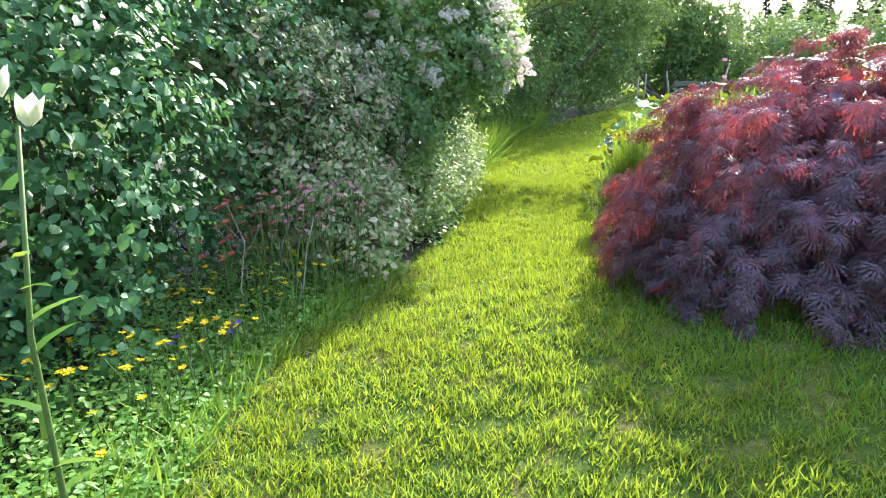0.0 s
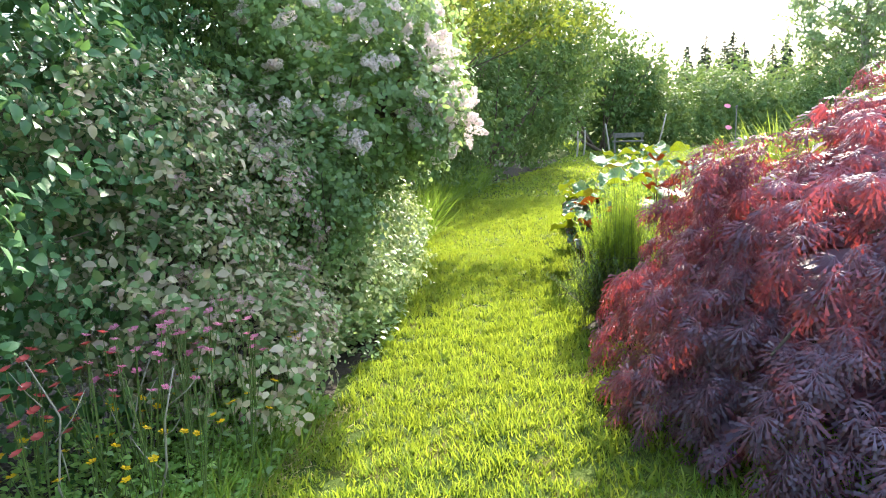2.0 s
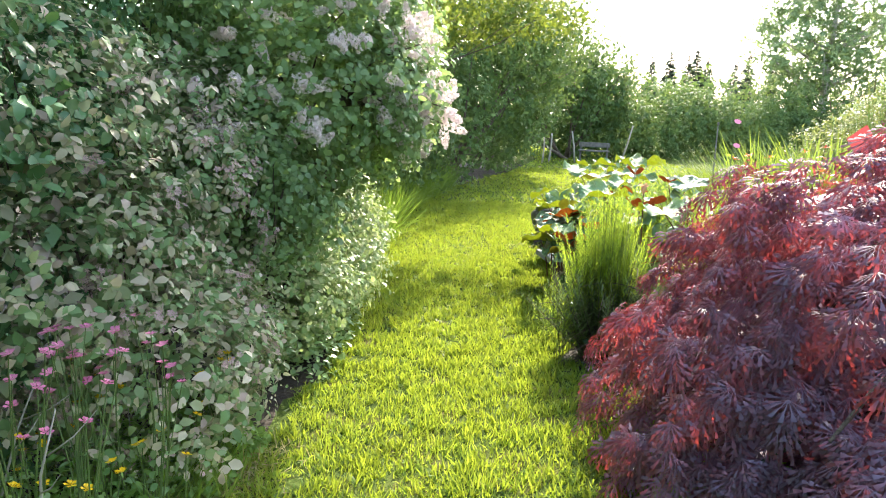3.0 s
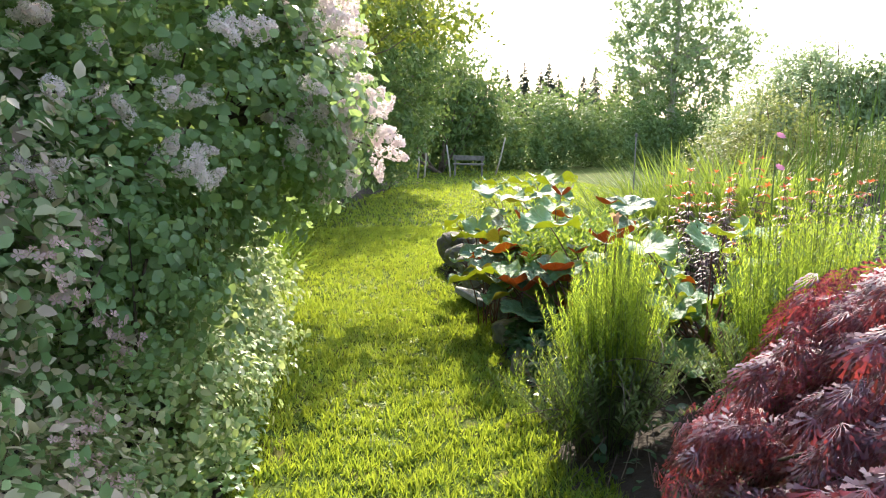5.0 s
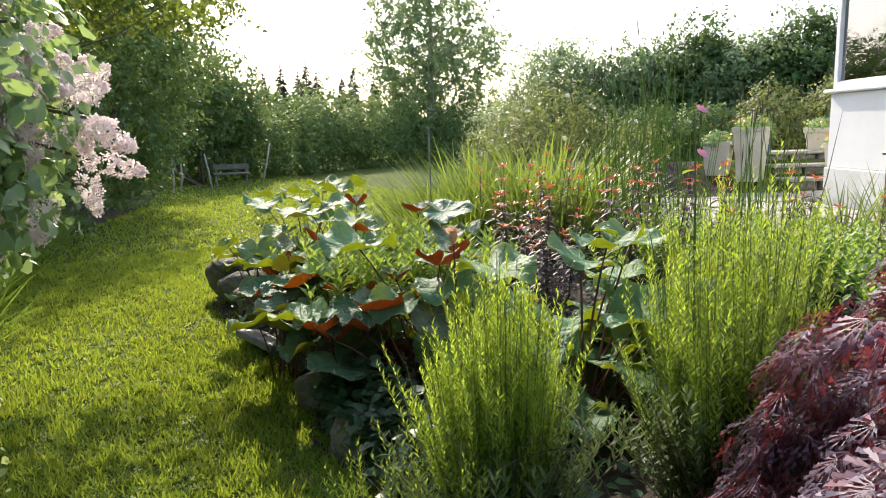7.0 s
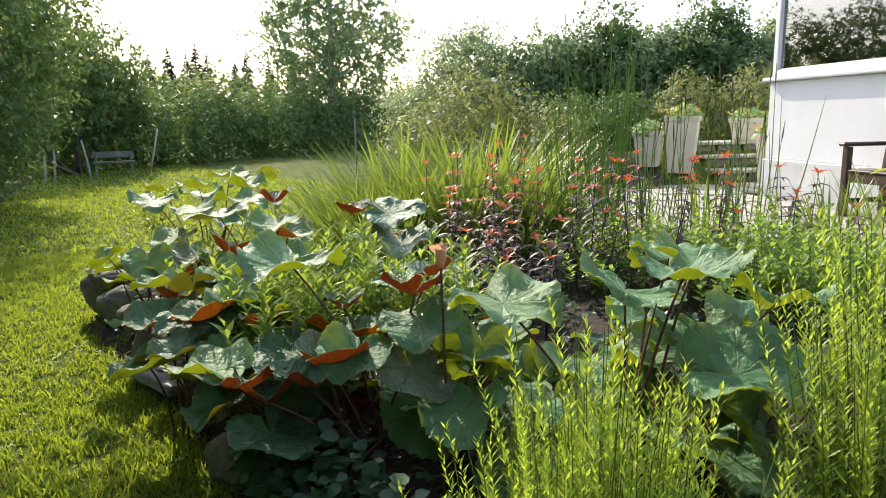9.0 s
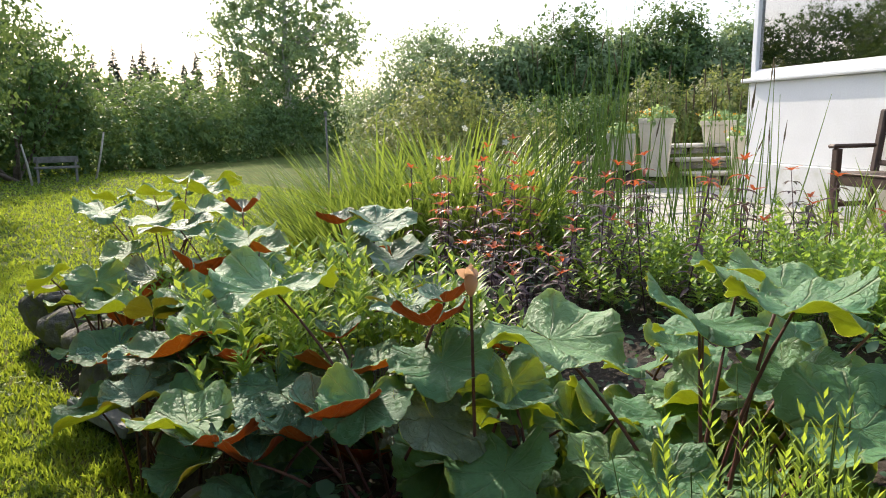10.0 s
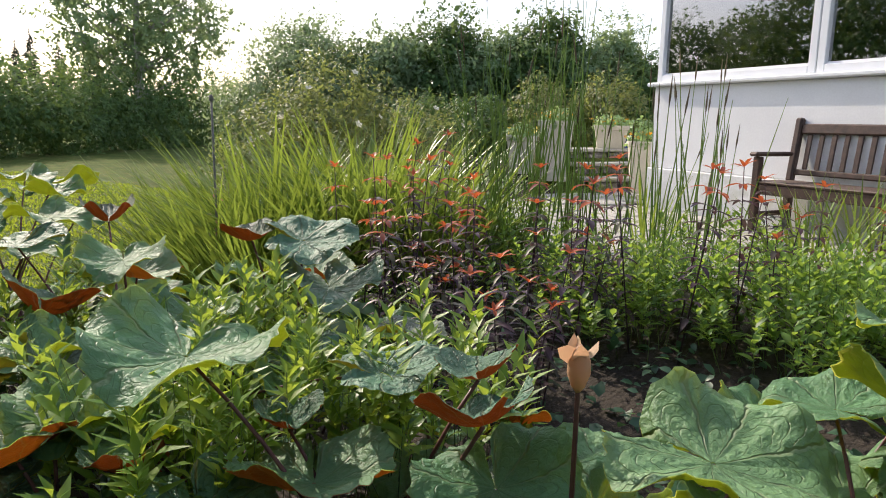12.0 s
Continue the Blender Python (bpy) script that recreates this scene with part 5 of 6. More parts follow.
# ---------------------------------------------------------------- feathery and upright plants
def stems_patch(cx, cy, rx, ry, n, hlo, hhi, per, leaf, tmpl, lean=0.2, width=1.0, rise=0.4, bare=0.2, wild=0.06, foot=1.0):
    """Upright leafy stems: returns the leaves and the stem lines."""
    a, r = RNG.random(n) * 6.283, np.sqrt(RNG.random(n))
    x, y = cx + rx * r * np.cos(a), cy + ry * r * np.sin(a)
    h = (hlo + (hhi - hlo) * RNG.random(n)) * (1 - 0.25 * r * r)
    out = np.stack([np.cos(a) * r, np.sin(a) * r], 1) * lean + RNG.normal(0, wild, (n, 2))
    zb = np.maximum(height(x, y), 0.0) - 0.02
    base = np.stack([cx + (x - cx) * foot, cy + (y - cy) * foot, zb], 1)
    top = np.stack([x + out[:, 0], y + out[:, 1], zb + h], 1)
    u = np.tile(bare + (1 - bare) * np.linspace(0, 1, per) ** 0.9, n)
    k = n * per
    P = np.repeat(base, per, 0) * (1 - u)[:, None] + np.repeat(top, per, 0) * u[:, None]
    P[:, :2] += np.repeat(RNG.normal(0, 0.03, (n, 2)), per, 0) * (u ** 3)[:, None]
    ang = np.arange(k) * 2.4 + RNG.normal(0, 0.3, k)
    D = np.stack([np.cos(ang), np.sin(ang), rise + 0.8 * u ** 3 + RNG.normal(0, 0.15, k)], 1)
    S = leaf * (1.1 - 0.45 * u ** 3) * (1 + 0.2 * RNG.normal(size=k)).clip(0.5, 1.6)
    vf = spread(tmpl, P, D, np.tile([0, 0, 1.0], (k, 1)) + 0.2 * rvec(k), np.stack([S * width, S, S], 1))
    return vf, base, top


def stem_lines(base, top, r, mat, name, parent, O):
    n = len(base)
    th = np.array([0, 2.1, 4.2])
    ring = np.stack([np.cos(th), np.sin(th), 0 * th], 1) * r
    v = np.concatenate([(base - O)[:, None] + ring, (top - O)[:, None] + ring * 0.5], 1).reshape(-1, 3)
    f = np.array([(0, 1, 4), (0, 4, 3), (1, 2, 5), (1, 5, 4), (2, 0, 3), (2, 3, 5)])
    return tagged(part(name, raw_mesh(name, v, (f[None] + (np.arange(n) * 6)[:, None, None]).reshape(-1, 3), mat), parent), kind="stuff")


def upright(name, label, category, spec, leafmat, stemmat=None, group=""):
    ob = thing(name, label, category, (spec[0], spec[1], float(height(spec[0], spec[1]))), group)
    O = np.array(ob.matrix_basis.translation)
    vf, b, t = stems_patch(*spec[:2], **spec[2])
    tagged(part("foliage", raw_mesh("foliage", *moved(vf, O), leafmat), ob), kind="stuff")
    stem_lines(b, t, 0.002, stemmat or M_STEM, "stem_mass", ob, O)
    return ob


FEATHER = dict(bare=0.52, hlo=0.74, hhi=1.04, wild=0.06, per=72, leaf=0.034, tmpl=t_diamond(0.095, 0.02, 0.05), rise=0.8, foot=0.75)
FEATHER_UNDER = dict(bare=0.3, hlo=0.35, hhi=0.66, wild=0.09, per=40, leaf=0.05, tmpl=t_diamond(0.12, 0.02, 0.05), rise=0.6, foot=0.4)


def feathery(label, cx, cy, rx, ry, n, under, **kw):
    """Lime shoots over a dull twiggy underside."""
    ob = upright("feathery_shrub", label, "shrub", (cx, cy, dict(rx=rx, ry=ry, n=n, lean=0.03, **{**FEATHER, **kw})), M_FEATHER, M_FEATHER_DULL, group="feathery shrubs")
    if under:
        O = np.array(ob.matrix_basis.translation)
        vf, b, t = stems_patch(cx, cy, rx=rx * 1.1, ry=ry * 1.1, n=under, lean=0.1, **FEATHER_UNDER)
        tagged(part("inner_foliage", raw_mesh("inner_foliage", *moved(vf, O), M_FEATHER_DULL), ob, "dull grey-green lower needles"), kind="stuff")
        stem_lines(b, t, 0.003, M_BARK, "twig_mass", ob, O)
    return ob


feathery("feathery lime-green fine-leaved shrub in the bed", 1.12, 4.42, 0.17, 0.2, 210, 170)
feathery("tall feathery bright green shrub beside the maple", 1.78, 4.1, 0.25, 0.22, 200, 120, hlo=0.75, hhi=1.17, bare=0.45)
feathery("small feathery green shoots at the bed edge", 0.92, 4.93, 0.07, 0.07, 16, 0, hlo=0.3, hhi=0.46, bare=0.15, per=34)
feathery("small feathery green shoots under the shrub", 0.86, 4.3, 0.06, 0.1, 16, 0, hlo=0.5, hhi=0.76, bare=0.4, per=34)
# bare arching twigs under the feathery shrub
g = Geo()
for i in range(30):
    a = RNG.uniform(2.6, 5.2)
    s = np.array([1.17, 4.45, 0.35]) + RNG.normal(0, 0.12, 3)
    e = s + np.array([math.cos(a), math.sin(a), 0]) * RNG.uniform(0.25, 0.5) + np.array([0, 0, RNG.uniform(-0.18, 0.15)])
    c = (s + e) / 2 + np.array([RNG.normal(0, 0.05), RNG.normal(0, 0.05), 0.1])
    u = np.linspace(0, 1, 8)[:, None]
    g.tube((1 - u) ** 2 * s + 2 * u * (1 - u) * c + u * u * e, np.linspace(0.004, 0.0015, 8), 5)
tagged(new("dry_twigs", g.mesh("dry_twigs", M_BARK)), "bare pale arching twigs under the feathery shrub", "twigs", kind="stuff")

LANCE = dict(hlo=0.58, hhi=0.78, per=18, leaf=0.1, tmpl=t_diamond(0.14, 0.04, 0.2), rise=0.55, bare=0.62)
for cx, cy, rx, ry, n in ((1.95, 6.35, 0.26, 0.3, 40), (2.15, 6.8, 0.3, 0.25, 30), (1.75, 6.9, 0.25, 0.3, 24), (1.6, 6.45, 0.2, 0.2, 22), (2.2, 6.1, 0.2, 0.2, 24), (1.85, 7.6, 0.25, 0.25, 22)):
    upright("willowherb", "light green lance-leaved shoots between the ligularias", "wild plant", (cx, cy, dict(rx=rx, ry=ry, n=n, lean=0.08, **LANCE)), M_WILLOW, group="lance-leaved shoots")

MINT = dict(hlo=0.28, hhi=0.5, per=18, leaf=0.055, tmpl=t_oval(0.22), rise=0.45, bare=0.42)
for cx, cy, rx, ry, n in ((3.7, 5.3, 0.35, 0.35, 80), (3.8, 6.1, 0.35, 0.4, 70), (3.9, 5.4, 0.5, 0.45, 90), (4.4, 4.9, 0.6, 0.5, 90), (3.9, 6.4, 0.4, 0.4, 60), (3.7, 4.6, 0.45, 0.5, 80), (3.2, 7.4, 0.4, 0.4, 60), (4.6, 7.3, 0.6, 0.5, 80), (5.0, 6.0, 0.4, 0.4, 40)):
    upright("leafy_perennial", "bushy green leafy perennial filling the bed", "perennial", (cx, cy, dict(rx=rx, ry=ry, n=n, lean=0.12, **MINT)), M_MINT, group="leafy perennials")

# red-tipped loosestrife: stems of their own


def loosestrife_stem(h, red=2):
    whorls = 9
    v, f, sl = [], [], []
    k = 0
    for i in range(whorls):
        u = 0.25 + 0.75 * i / (whorls - 1)
        nl = 4 if i < whorls - 1 else 6
        a = i * 0.8 + np.arange(nl) * 6.283 / nl
        D = np.stack([np.cos(a), np.sin(a), RNG.uniform(-0.3, 0.2, nl) + RNG.uniform(0.3, 1.1, nl) * (u > 0.93)], 1)
        S = np.full(nl, 0.078 if i < whorls - 1 else 0.06) * RNG.uniform(0.7, 1.2, nl)
        a1, b1 = spread(t_oval(0.15, 0.05, 0.25), np.tile([0, 0, h * u], (nl, 1)), D, np.tile([0, 0, 1.0], (nl, 1)), S)
        v.append(a1)
        f.append(b1 + k)
        sl.append(np.full(len(b1), 1 if i >= whorls - red else 0))
        k += len(a1)
    g = Geo().tube(np.array([(0, 0, 0), (0.004, 0, h * 0.5), (0, 0, h)]), [0.004, 0.0035, 0.002], 5)
    gv_ = np.concatenate(g.v)
    gf = np.array([t for q in g.f for t in ((q[0], q[1], q[2]), (q[0], q[2], q[3]))][:60])
    v.append(gv_)
    f.append(gf + k)
    sl.append(np.zeros(len(gf)))
    return raw_mesh("stem", np.concatenate(v), np.concatenate(f), [M_PURPLE, M_REDTIP], np.concatenate(sl))


LSTEM = [loosestrife_stem(h, r) for h, r in ((0.5, 1), (0.66, 1), (0.8, 2), (1.0, 2))]
for cx, cy, rx, ry, n, hi in ((3.1, 7.15, 0.2, 0.2, 6, 4), (3.45, 6.75, 0.4, 0.35, 9, 2), (3.7, 6.3, 0.3, 0.3, 10, 2), (3.65, 5.7, 0.2, 0.2, 5, 2), (2.95, 6.35, 0.35, 0.25, 10, 1), (3.1, 6.8, 0.3, 0.3, 7, 2), (4.4, 5.4, 0.5, 0.4, 6, 1), (3.8, 7.5, 0.3, 0.3, 5, 3)):
    z = float(height(cx, cy))
    ob = thing("loosestrife", "purple-leaved loosestrife with bright red shoot tips", "perennial", (cx, cy, z), "red-tipped loosestrifes")
    for i in range(n):
        a, r = RNG.random() * 6.283, math.sqrt(RNG.random())
        x, y = rx * r * math.cos(a), ry * r * math.sin(a)
        m = pose(x, y, float(height(cx + x, cy + y)) - z, RNG.normal(0, 7), RNG.normal(0, 7), RNG.uniform(0, 360))
        tagged(part("stem", LSTEM[max(0, min(3, hi - int(RNG.integers(0, 3))))], ob, m=m), kind="stuff")

# sword-leaved clumps


def sword_clump(label, cx, cy, r, n, lo, hi, w=0.019, lean=0.85, mat=None):
    z = float(height(cx, cy))
    ob = thing("sword_leaf_clump", label, "perennial", (cx, cy, z), "sword-leaved clumps")
    a, q = RNG.random(n) * 6.283, np.sqrt(RNG.random(n)) * r
    P = np.stack([q * np.cos(a), q * np.sin(a), np.full(n, -0.02)], 1)
    D = np.stack([np.cos(a), np.sin(a), 0 * a], 1) * (lean * (0.15 + RNG.random(n)))[:, None] + np.array([0, 0, 1.0]) + RNG.normal(0, 0.08, (n, 3))
    N = np.stack([-np.cos(a), -np.sin(a), 0.6 + 0 * a], 1) + 0.5 * rvec(n)
    S = RNG.uniform(lo, hi, n)
    v, f = spread(t_blade(0.5, 0.28, 5), P, D, N, np.stack([np.full(n, w) * RNG.uniform(0.7, 1.3, n), S, S], 1))
    one = 24
    k, q = len(v) // n, len(f) // n
    for i in range(one):
        part("leaf_blade", raw_mesh("leaf_blade", v[i * k:(i + 1) * k], f[i * q:(i + 1) * q] - i * k, mat or M_SWORD), ob)
    tagged(part("foliage", raw_mesh("foliage", v[one * k:], f[one * q:] - one * k, mat or M_SWORD), ob), kind="stuff")
    return ob


SW = "clump of arching yellow-green sword-shaped leaves"
for cx, cy, r, n, lo, hi in ((3.7, 9.0, 0.4, 360, 0.6, 1.15), (4.2, 9.1, 0.4, 360, 0.7, 1.4), (4.3, 8.4, 0.4, 340, 0.65, 1.3), (3.6, 8.4, 0.35, 300, 0.5, 1.0), (4.9, 8.7, 0.4, 260, 0.65, 1.3), (4.6, 7.9, 0.35, 220, 0.6, 1.15), (3.2, 9.1, 0.3, 150, 0.4, 0.7), (4.2, 7.6, 0.3, 90, 0.5, 0.8)):
    sword_clump(SW, cx, cy, r, int(n * 1.5), lo, hi)
for cx, cy, r, n in ((5.1, 5.6, 0.22, 46), (5.45, 5.3, 0.28, 50), (5.2, 6.6, 0.2, 26), (4.9, 5.0, 0.2, 26)):
    sword_clump("clump of upright green sword leaves before the bench", cx, cy, r, n, 0.45, 0.75, 0.014, 0.25)
for cx, cy in ((2.6, 7.9), (2.95, 7.35), (2.5, 8.2)):
    z = float(height(cx, cy))
    ob = thing("hosta", "hosta with broad dark bluish-green leaves", "hosta", (cx, cy, z), "shaded hostas")
    n = 26
    a = np.arange(n) * 2.4
    r = 0.06 + 0.14 * RNG.random(n)
    P = np.stack([r * np.cos(a), r * np.sin(a), RNG.uniform(0.15, 0.4, n)], 1)
    D = np.stack([np.cos(a), np.sin(a), 0 * a - 0.2], 1)
    v, f = spread(t_oval(0.36, 0.05, 0.25), P, D, np.tile([0, 0, 1.0], (n, 1)), RNG.uniform(0.16, 0.26, n))
    part("foliage", raw_mesh("foliage", v, f, M_HOSTA), ob)
    stem_lines(np.array([(0, 0, 0.0)] * n) + RNG.normal(0, 0.02, (n, 3)) * np.array([1, 1, 0]), P, 0.004, M_STEM, "stalk_mass", ob, np.zeros(3))

# tall thin reeds


def reeds(label, cx, cy, rx, ry, n, lo, hi, heads):
    z = float(height(cx, cy))
    ob = thing("reed_clump", label, "reed", (cx, cy, z), "tall reeds")
    for i in range(n):
        a, r = RNG.random() * 6.283, math.sqrt(RNG.random())
        b = np.array([rx * r * math.cos(a), ry * r * math.sin(a), -0.02])
        h = RNG.uniform(lo, hi)
        e = b + np.array([RNG.normal(0, 0.14), RNG.normal(0, 0.14), 1.0]) * h
        mid = (b + e) / 2 + RNG.normal(0, 0.015, 3)
        stalk = part("stalk", Geo().tube(np.array([b, mid, e]), [0.005, 0.0045, 0.0015], 5).mesh("stalk", M_REED), ob)
        if i < heads:
            w = (e - mid) / np.linalg.norm(e - mid)
            part("seed_head", Geo().tube(np.array([e - w * 0.1, e - w * 0.05, e + w * 0.06]), [0.002, 0.006, 0.001], 5).mesh("seed_head", M_SEEDHEAD), stalk)
    return ob


reeds("clump of tall thin green reeds rising above the bed", 4.55, 7.0, 0.5, 0.5, 60, 0.9, 1.85, 12)
reeds("clump of tall thin green reeds rising above the bed", 4.9, 7.5, 0.4, 0.3, 30, 0.9, 1.6, 6)
reeds("slender reeds in front of the white wall", 5.4, 6.35, 0.4, 0.35, 24, 0.8, 1.35, 16)
reeds("slender reeds in front of the white wall", 4.4, 6.1, 0.25, 0.25, 10, 0.8, 1.25, 6)

# tall pink campion over the feathery shrub
ob = thing("campion", "tall pink campion with two flower heads", "flower", (1.7, 4.19, float(height(1.7, 4.19))))
z0 = ob.matrix_basis.translation.z
part("stem", Geo().tube(np.array([(0, 0, 0), (0.01, 0, 0.6), (0, 0, 1.0), (0.01, 0.02, 1.59 - z0)]), [0.004, 0.0035, 0.003, 0.002], 6).mesh("stem", M_STEM), ob)
for dx, zz in ((0.01, 1.59), (0.02, 1.46)):
    v, f = spread(t_star(9, 0.35, 0.4), np.array([(dx, 0.0, zz - z0)]), np.array([(1.0, 0, 0)]), np.array([(-0.3, -0.6, 0.7)]), np.array([0.022]))
    part("blossom", raw_mesh("blossom", v, f, M_PINK), ob)
zz = np.linspace(0.3, 1.1, 8)
for q in zz:
    v, f = spread(T_OVAL, np.array([(0, 0, q)]), rvec(1) * np.array([1, 1, 0.2]), np.array([[0, 0, 1.0]]), np.array([0.06]))
    part("leaf", raw_mesh("leaf", v, f, M_WILLOW), ob)

# sapling and low growth by the boulders
bush("sapling", "thin leafy sapling beside the boulders", "sapling", (1.95, 9.35), [(1.95, 9.35, 0.62, 0.16, 0.16, 0.22), (2.0, 9.3, 0.4, 0.2, 0.2, 0.2)], M_YELLEAF, 60, 6, 0.07, 0.03, stems=3, r0=0.008)
n = 7000
x, y = RNG.uniform(0.9, 5.5, n), RNG.uniform(3.6, 9.9, n)
ok = x > np.interp(y, RIGHT_Y, RIGHT_X) + 0.05
x, y = x[ok], y[ok]
v, f = spread(T_OVAL, np.stack([x, y, height(x, y) + RNG.random(len(x)) * 0.14], 1), rvec(len(x)) * np.array([1, 1, 0.4]), np.array([0, 0, 1.0]) + 0.5 * rvec(len(x)), RNG.uniform(0.03, 0.07, len(x)))
tagged(new("bed_ground_cover", raw_mesh("bed_ground_cover", v, f, M_HOSTA)), "low dark green ground cover in the bed", "ground cover", kind="stuff")
n = 700
y = RNG.uniform(4.9, 6.3, n)
x = np.interp(y, RIGHT_Y, RIGHT_X) + RNG.uniform(0.05, 0.3, n)
v, f = spread(T_OVALW, np.stack([x, y, height(x, y) + RNG.uniform(0.05, 0.25, n)], 1), rvec(n) * np.array([1, 1, 0.4]), np.array([0, 0, 1.0]) + 0.5 * rvec(n), RNG.uniform(0.04, 0.08, n))
tagged(new("edge_leaves", raw_mesh("edge_leaves", v, f, M_HOSTA)), "dull green lobed leaves at the bed edge", "ground cover", kind="stuff")

# ---------------------------------------------------------------- rose bush and the far garden
ROSE = [(7.1, 11.5, 0.95, 1.1, 0.9, 0.9), (7.6, 11.7, 1.5, 0.7, 0.7, 0.75), (8.3, 11.0, 0.9, 0.9, 0.8, 0.8), (6.6, 11.9, 0.8, 0.7, 0.7, 0.7)]
rose = bush("rose_bush", "rounded shrub rose with scattered white flowers", "rose", (7.5, 11.6), ROSE, M_ROSELEAF, 1900, 7, 0.2, 0.05, stems=12, r0=0.02, inner=700, rough=0.22)
pp, pn = shell(ROSE, 60, 0.02)
rm = raw_mesh("blossom", *spread(t_star(5, 0.5, 0.3), np.zeros((1, 3)), np.array([(1.0, 0, 0)]), np.array([(0, 0, 1.0)]), np.array([0.05])), M_WHITE)
for q, w in zip(pp[:40], pn[:40]):
    part("blossom", rm, rose, "white rose flower", Matrix.Translation(Vector(q + w * 0.08 - np.array([7.5, 11.6, 0]))) @ Vector(w).to_track_quat("Z", "Y").to_matrix().to_4x4())

HEDGE = []
for i in range(22):
    u = i / 21
    x, y = 5.5 + 30 * u, 27.4 + 17 * u - 4 * u * (1 - u)
    HEDGE.append((x, y + 1.0, 1.3 + 0.3 * math.sin(i * 1.7), 1.3, 1.2, 1.6 + 0.35 * math.sin(i * 2.3)))
bush("field_hedge", "long dense green mixed field hedge behind the lawn", "hedge", (15, 32), HEDGE, M_FARLEAF, 7000, 6, 0.3, 0.13, stems=0, inner=2400, rough=0.24, k=0.9)
BACKH = []
for i in range(14):
    u = i / 13
    x, y = 4.0 + 34 * u, 32 + 18 * u
    BACKH.append((x, y, 2.2 + 0.4 * math.sin(i * 2.1), 1.8, 1.6, 2.1 + 0.6 * math.sin(i * 1.3)))
bush("back_thicket", "taller sunlit bushes behind the field hedge", "thicket", (20, 40), BACKH, M_FARLEAF, 3000, 6, 0.4, 0.18, stems=0, inner=900, rough=0.26, k=0.7)

# big tree beyond the hedge
TREE = [(17.4, 32.0, 5.0, 3.4, 2.8, 1.2), (14.9, 32.0, 5.6, 1.2, 1.2, 0.7), (20.4, 32.0, 5.8, 1.2, 1.2, 0.8), (16.6, 32.0, 3.6, 1.6, 1.4, 0.6), (18.6, 32.0, 3.7, 1.7, 1.4, 0.6), (16.0, 32.0, 6.4, 2.0, 2.0, 1.1), (19.0, 32.4, 6.4, 2.1, 2.0, 1.1), (17.4, 32.2, 7.8, 2.6, 2.3, 1.1), (17.3, 32.0, 9.2, 1.9, 1.8, 1.1), (15.2, 31.8, 4.4, 1.4, 1.3, 0.7), (20.0, 32.2, 4.6, 1.5, 1.4, 0.8), (17.6, 32.0, 10.3, 1.1, 1.1, 0.8)]
EYE0 = np.array([0.3, 3.5, 1.5])
TREE = [(*(EYE0 + 1.22 * (np.array(l[:3]) - EYE0)), *(1.22 * np.array(l[3:]))) for l in TREE]
TX, TY = 0.3 + 1.22 * 17.1, 3.5 + 1.22 * 28.6
tree = thing("broadleaf_tree", "tall open-crowned broadleaf tree behind the hedge", "tree", (TX, TY, 0))
v, f = sprigs(TREE, 2100, 8, 0.42, 0.22, depth=0.7, rough=0.42, k=0.8, droop=0.3)
part("crown", raw_mesh("crown", *moved((v, f), (TX, TY, 0)), M_TREELEAF), tree)
g = Geo().tube(np.array([(0, 0, -0.1), (0.05, 0, 2.2), (0, 0.05, 4.5), (0.1, 0, 7.5), (0, 0, 11.5)]), [0.32, 0.25, 0.2, 0.12, 0.03], 10)
part("trunk", g.mesh("trunk", M_PALEBARK, True), tree)
for i in range(34):
    l = TREE[i % len(TREE)]
    e = np.array(l[:3]) + rvec(1)[0] * np.array(l[3:]) * 0.85 - np.array([TX, TY, 0])
    a = np.array([0, 0, max(2.4, e[2] - RNG.uniform(1.0, 2.2))])
    part("limb", Geo().tube(np.array([a, (a + e) / 2 + np.array([0, 0, -0.15]), e]), [0.07, 0.045, 0.015], 5).mesh("limb", M_PALEBARK, True), tree)

bush("hawthorn_tree", "rounded hawthorn tree with ragged top", "tree", (14.0, 19.2), [(13.8, 19.0, 2.0, 1.6, 1.5, 1.5), (14.3, 19.4, 3.2, 1.1, 1.1, 1.0), (12.9, 19.6, 1.5, 1.2, 1.2, 1.2)], M_TREELEAF, 2200, 8, 0.4, 0.08, stems=9, r0=0.05, inner=900, rough=0.38, depth=0.5)
for k, (x, y, h) in enumerate(((15.6, 18.0, 3.3), (17.3, 17.2, 3.9), (18.2, 15.9, 3.5), (19.2, 14.9, 4.0), (20.4, 13.6, 3.7), (20.6, 11.4, 3.2), (21.4, 9.0, 3.9), (21.0, 6.4, 4.0), (20.6, 3.6, 3.8), (19.8, 0.8, 4.0))):
    bush("garden_tree", "leafy green garden tree in the boundary row", "tree", (x, y), [(x, y, h * 0.5, 1.4, 1.4, h * 0.5), (x + 0.4, y - 0.3, h * 0.85, 1.0, 1.0, h * 0.32), (x - 0.6, y + 0.5, h * 0.7, 0.9, 0.9, h * 0.3)],
         M_FARLEAF if k % 2 else M_TREELEAF, 1300, 8, 0.36, 0.11, stems=6, r0=0.05, inner=800, group="boundary trees", rough=0.4, depth=0.5)
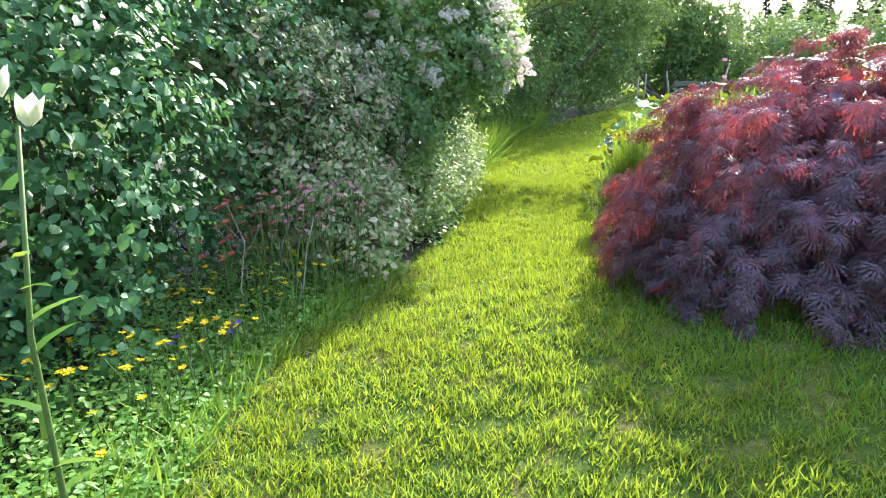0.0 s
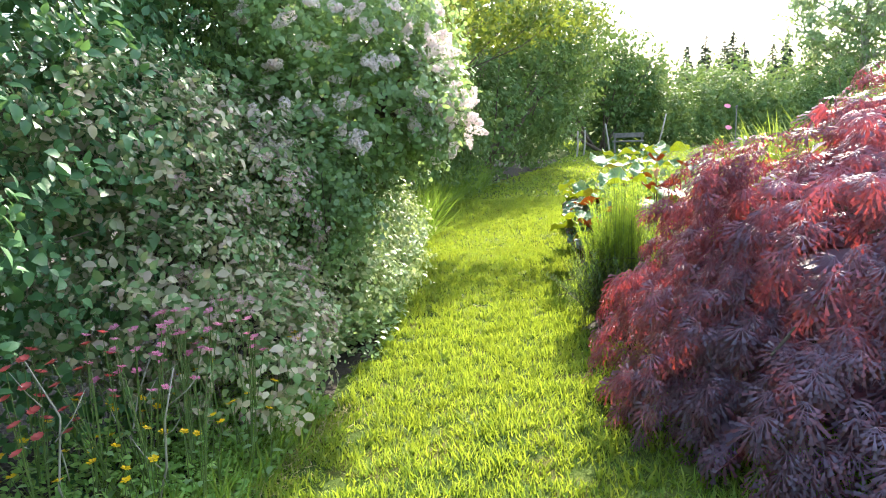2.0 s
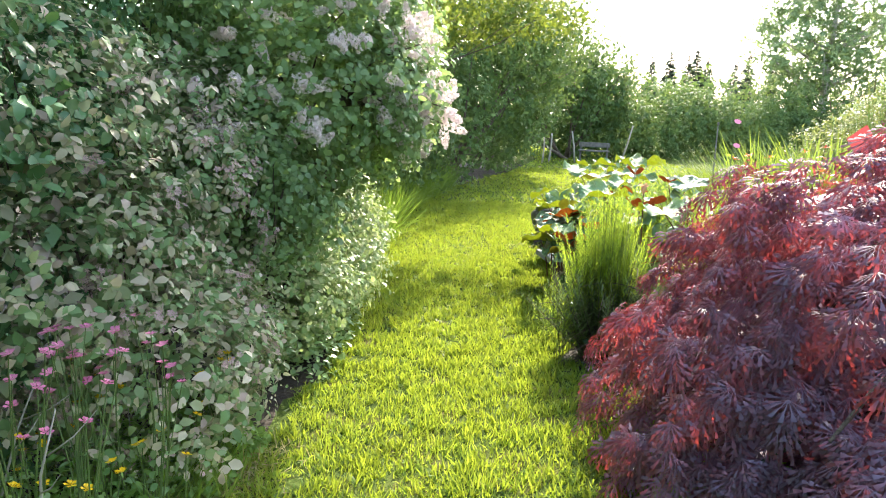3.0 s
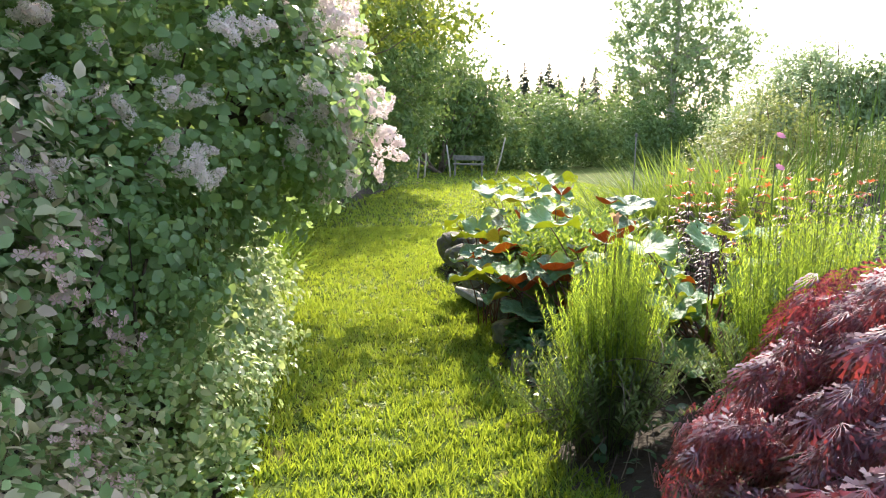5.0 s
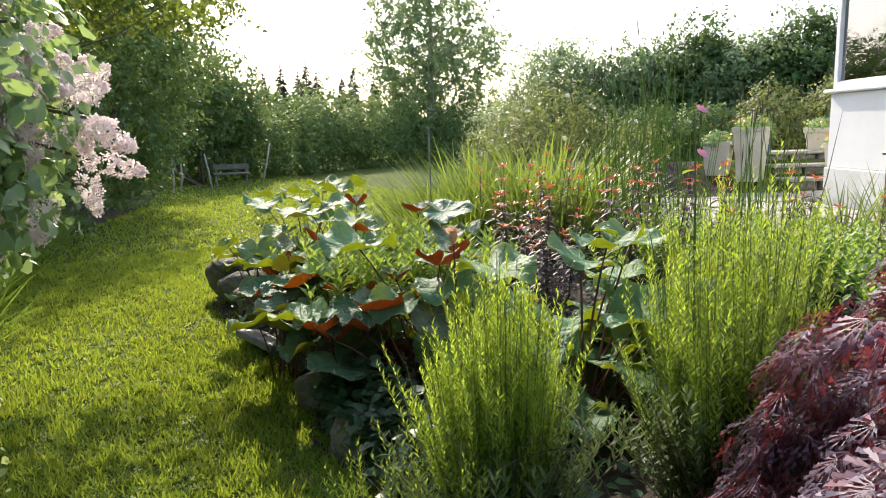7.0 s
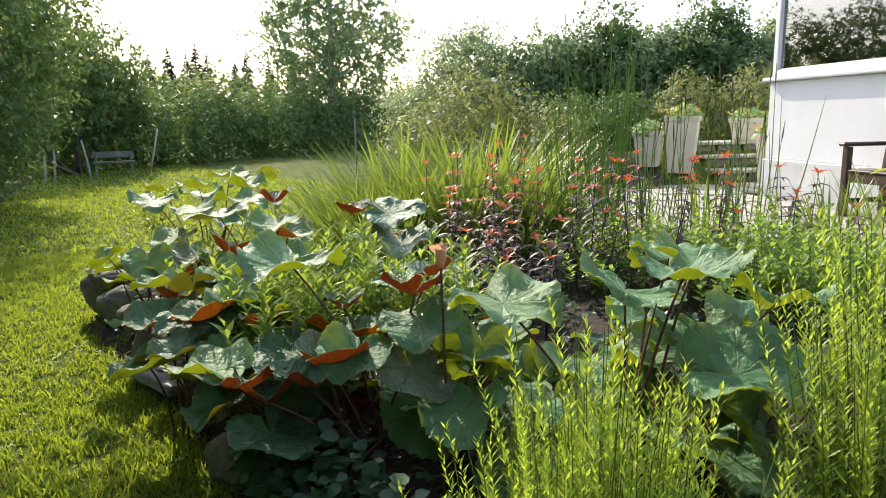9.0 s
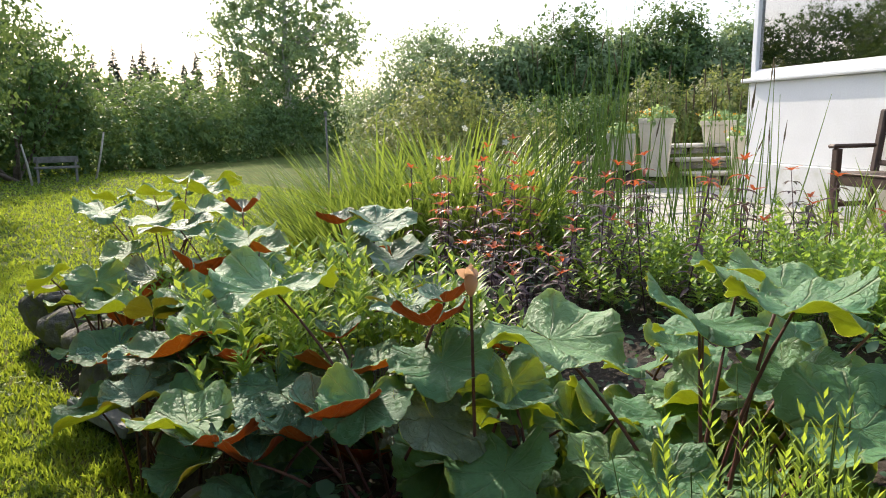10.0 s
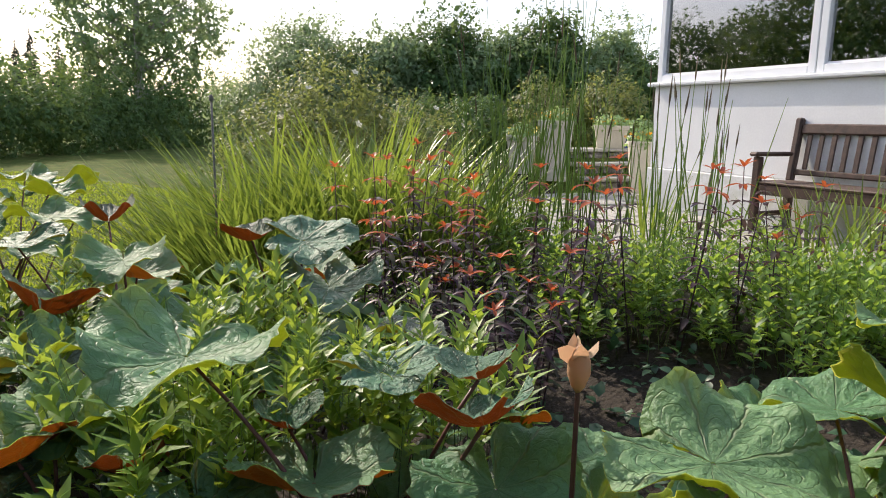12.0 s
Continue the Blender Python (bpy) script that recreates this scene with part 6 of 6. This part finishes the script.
for x, y, h in ((12.9, 11.3, 1.7), (12.2, 12.4, 1.3), (13.4, 10.2, 1.8), (11.2, 12.9, 1.2)):
    bush("garden_shrub", "grey-green shrub near the steps", "shrub", (x, y), [(x, y, 0.7 + h * 0.35, 0.8, 0.8, h * 0.5), (x + 0.3, y + 0.3, 0.8 + h * 0.6, 0.5, 0.5, h * 0.3)], M_ROSELEAF if h > 1.6 else M_FARLEAF, 500, 7, 0.2, 0.07, stems=4, inner=160, group="shrubs by the steps")

# trees behind the walker close the garden
for x, y, h in ((-4, -6, 4.0), (0.5, -8, 4.4), (5, -7, 4.2), (9, -4.5, 4.0)):
    bush("garden_tree", "leafy green tree at the near end of the garden", "tree", (x, y), [(x, y, h * 0.5, 2.2, 1.6, h * 0.5), (x + 0.8, y, h * 0.8, 1.6, 1.4, h * 0.35)], M_FARLEAF, 900, 6, 0.4, 0.18, stems=4, r0=0.08, inner=300, group="boundary trees")


def spruce(x, y, h):
    ob = thing("spruce", "dark distant spruce tree on the skyline", "spruce", (x, y, 0), "skyline spruces")
    n = 460
    u = RNG.random(n) ** 0.8
    a = RNG.random(n) * 6.283
    r = h * 0.24 * (1 - u) + 0.12
    P = np.stack([0 * u, 0 * u, h * (0.12 + 0.87 * u)], 1)
    D = np.stack([np.cos(a), np.sin(a), -0.25 + 0.5 * u], 1)
    v, f = spread(t_diamond(0.2, 0.1, 0.25), P, D, np.tile([0, 0, 1.0], (n, 1)) + 0.4 * rvec(n), r * RNG.uniform(0.7, 1.25, n))
    part("crown", raw_mesh("crown", v, f, M_SPRUCE), ob)
    part("trunk", Geo().tube(np.array([(0, 0, -0.1), (0, 0, h * 0.5), (0, 0, h)]), [0.2, 0.13, 0.02], 6).mesh("trunk", M_BARK), ob)


for x, y, h in ((26.5, 86, 9.6), (29, 87, 10.6), (31.5, 85, 11.0), (34, 88, 10.2), (36.5, 86, 9.4), (39, 88, 10.8), (41.5, 87, 10.0), (44, 86, 9.0), (24, 88, 8.6), (47, 89, 8.8), (33, 92, 10.4)):
    spruce(x, y, h)

# old bench, leaning stakes and a post at the far side of the lawn
ob = thing("old_bench", "weathered grey wooden bench under the far trees", "bench", (6.0, 25.6, 0), turn=-15)
part("seat", Geo().box(-0.55, 0.55, -0.2, 0.2, 0.4, 0.45).mesh("seat", M_OLDWOOD), ob)
part("backrest", Geo().box(-0.55, 0.55, 0.18, 0.22, 0.55, 0.72).mesh("backrest", M_OLDWOOD), ob)
for sx in (-0.5, 0.44):
    for sy in (-0.18, 0.14):
        part("leg", Geo().box(sx, sx + 0.06, sy, sy + 0.05, 0, 0.398 if sy < 0 else 0.7).mesh("leg", M_OLDWOOD), ob)
for x, y, tilt, h in ((5.25, 25.2, -8, 1.1), (4.3, 25.0, 3, 1.0), (7.2, 26.3, 14, 1.4), (4.0, 24.6, 2, 0.9)):
    s = new("garden_stake", Geo().tube(np.array([(0, 0, -0.1), (0.02, 0, h * 0.5), (0, 0, h)]), [0.035, 0.03, 0.025], 7).mesh("garden_stake", M_PALEBARK, True))
    s.matrix_basis = pose(x, y, 0, 0, tilt, 0)
    tagged(s, "pale leaning wooden stake beside the far lawn", "stake", "leaning stakes")
cane = thing("plant_cane", "thin grey support cane with pink climbing flowers", "cane", (3.52, 8.85, float(height(3.52, 8.85))))
cz = 1.55 - cane.matrix_basis.translation.z
part("pole", Geo().tube(np.array([(0, 0, -0.05), (0.005, 0, cz * 0.5), (0, 0, cz)]), [0.008, 0.008, 0.007], 8).mesh("pole", M_OLDWOOD, True), cane)
part("cap", Geo().lathe([(0.008, cz), (0.016, cz + 0.01), (0.014, cz + 0.035), (0.004, cz + 0.045)], 10).mesh("cap", M_OLDWOOD, True), cane)
n = 26
zz = RNG.uniform(0.25, 0.8, n)
v, f = spread(t_star(5, 0.4, 0.3), np.stack([RNG.normal(0, 0.025, n), RNG.normal(0, 0.025, n), zz], 1), rvec(n), rvec(n), np.full(n, 0.015))
part("blossom", raw_mesh("blossom", v, f, M_PINK), cane)

# ---------------------------------------------------------------- patio paving
patio = thing("patio", "weathered grey stone patio with grass in the joints", "patio", (*HOUSE, PATIO_Z), turn=-119.08)
tagged(patio, kind="structure")
y = -2.6
while y < 1.6:
    d = RNG.uniform(0.45, 0.62)
    x = -1.3 if y > -0.9 else -0.9
    while x < 5.2:
        w = RNG.uniform(0.45, 0.8)
        if y + d < -0.03 or x + w < -0.03:
            t = RNG.normal(0, 0.004)
            part("paving_stone", Geo().box(x, x + w - 0.035, y, y + d - 0.035, -0.06, t, 0.012).mesh("paving_stone", M_PAVE), patio)
        x += w
    y += d
n = 1500
lx, ly = RNG.uniform(-1.2, 5, n), RNG.uniform(-2.7, -0.02, n)
ok = wob(np.stack([lx, ly, lx * 0], 1), 2.4) > 0.05
lx, ly = lx[ok], ly[ok]
n = len(lx)
wx = HOUSE[0] + lx * ALONG[0] - ly * AWAY[0]
wy = HOUSE[1] + lx * ALONG[1] - ly * AWAY[1]
S = RNG.uniform(0.03, 0.1, n)
v, f = spread(T_BLADE, np.stack([wx, wy, np.full(n, PATIO_Z - 0.02)], 1), np.array([0, 0, 1.0]) + RNG.normal(0, 0.35, (n, 3)), rvec(n), np.stack([np.full(n, 0.006), S, S], 1))
tagged(new("joint_grass", raw_mesh("joint_grass", v, f, M_TALLGRASS)), "grass and moss tufts in the patio joints", "grass", kind="stuff")
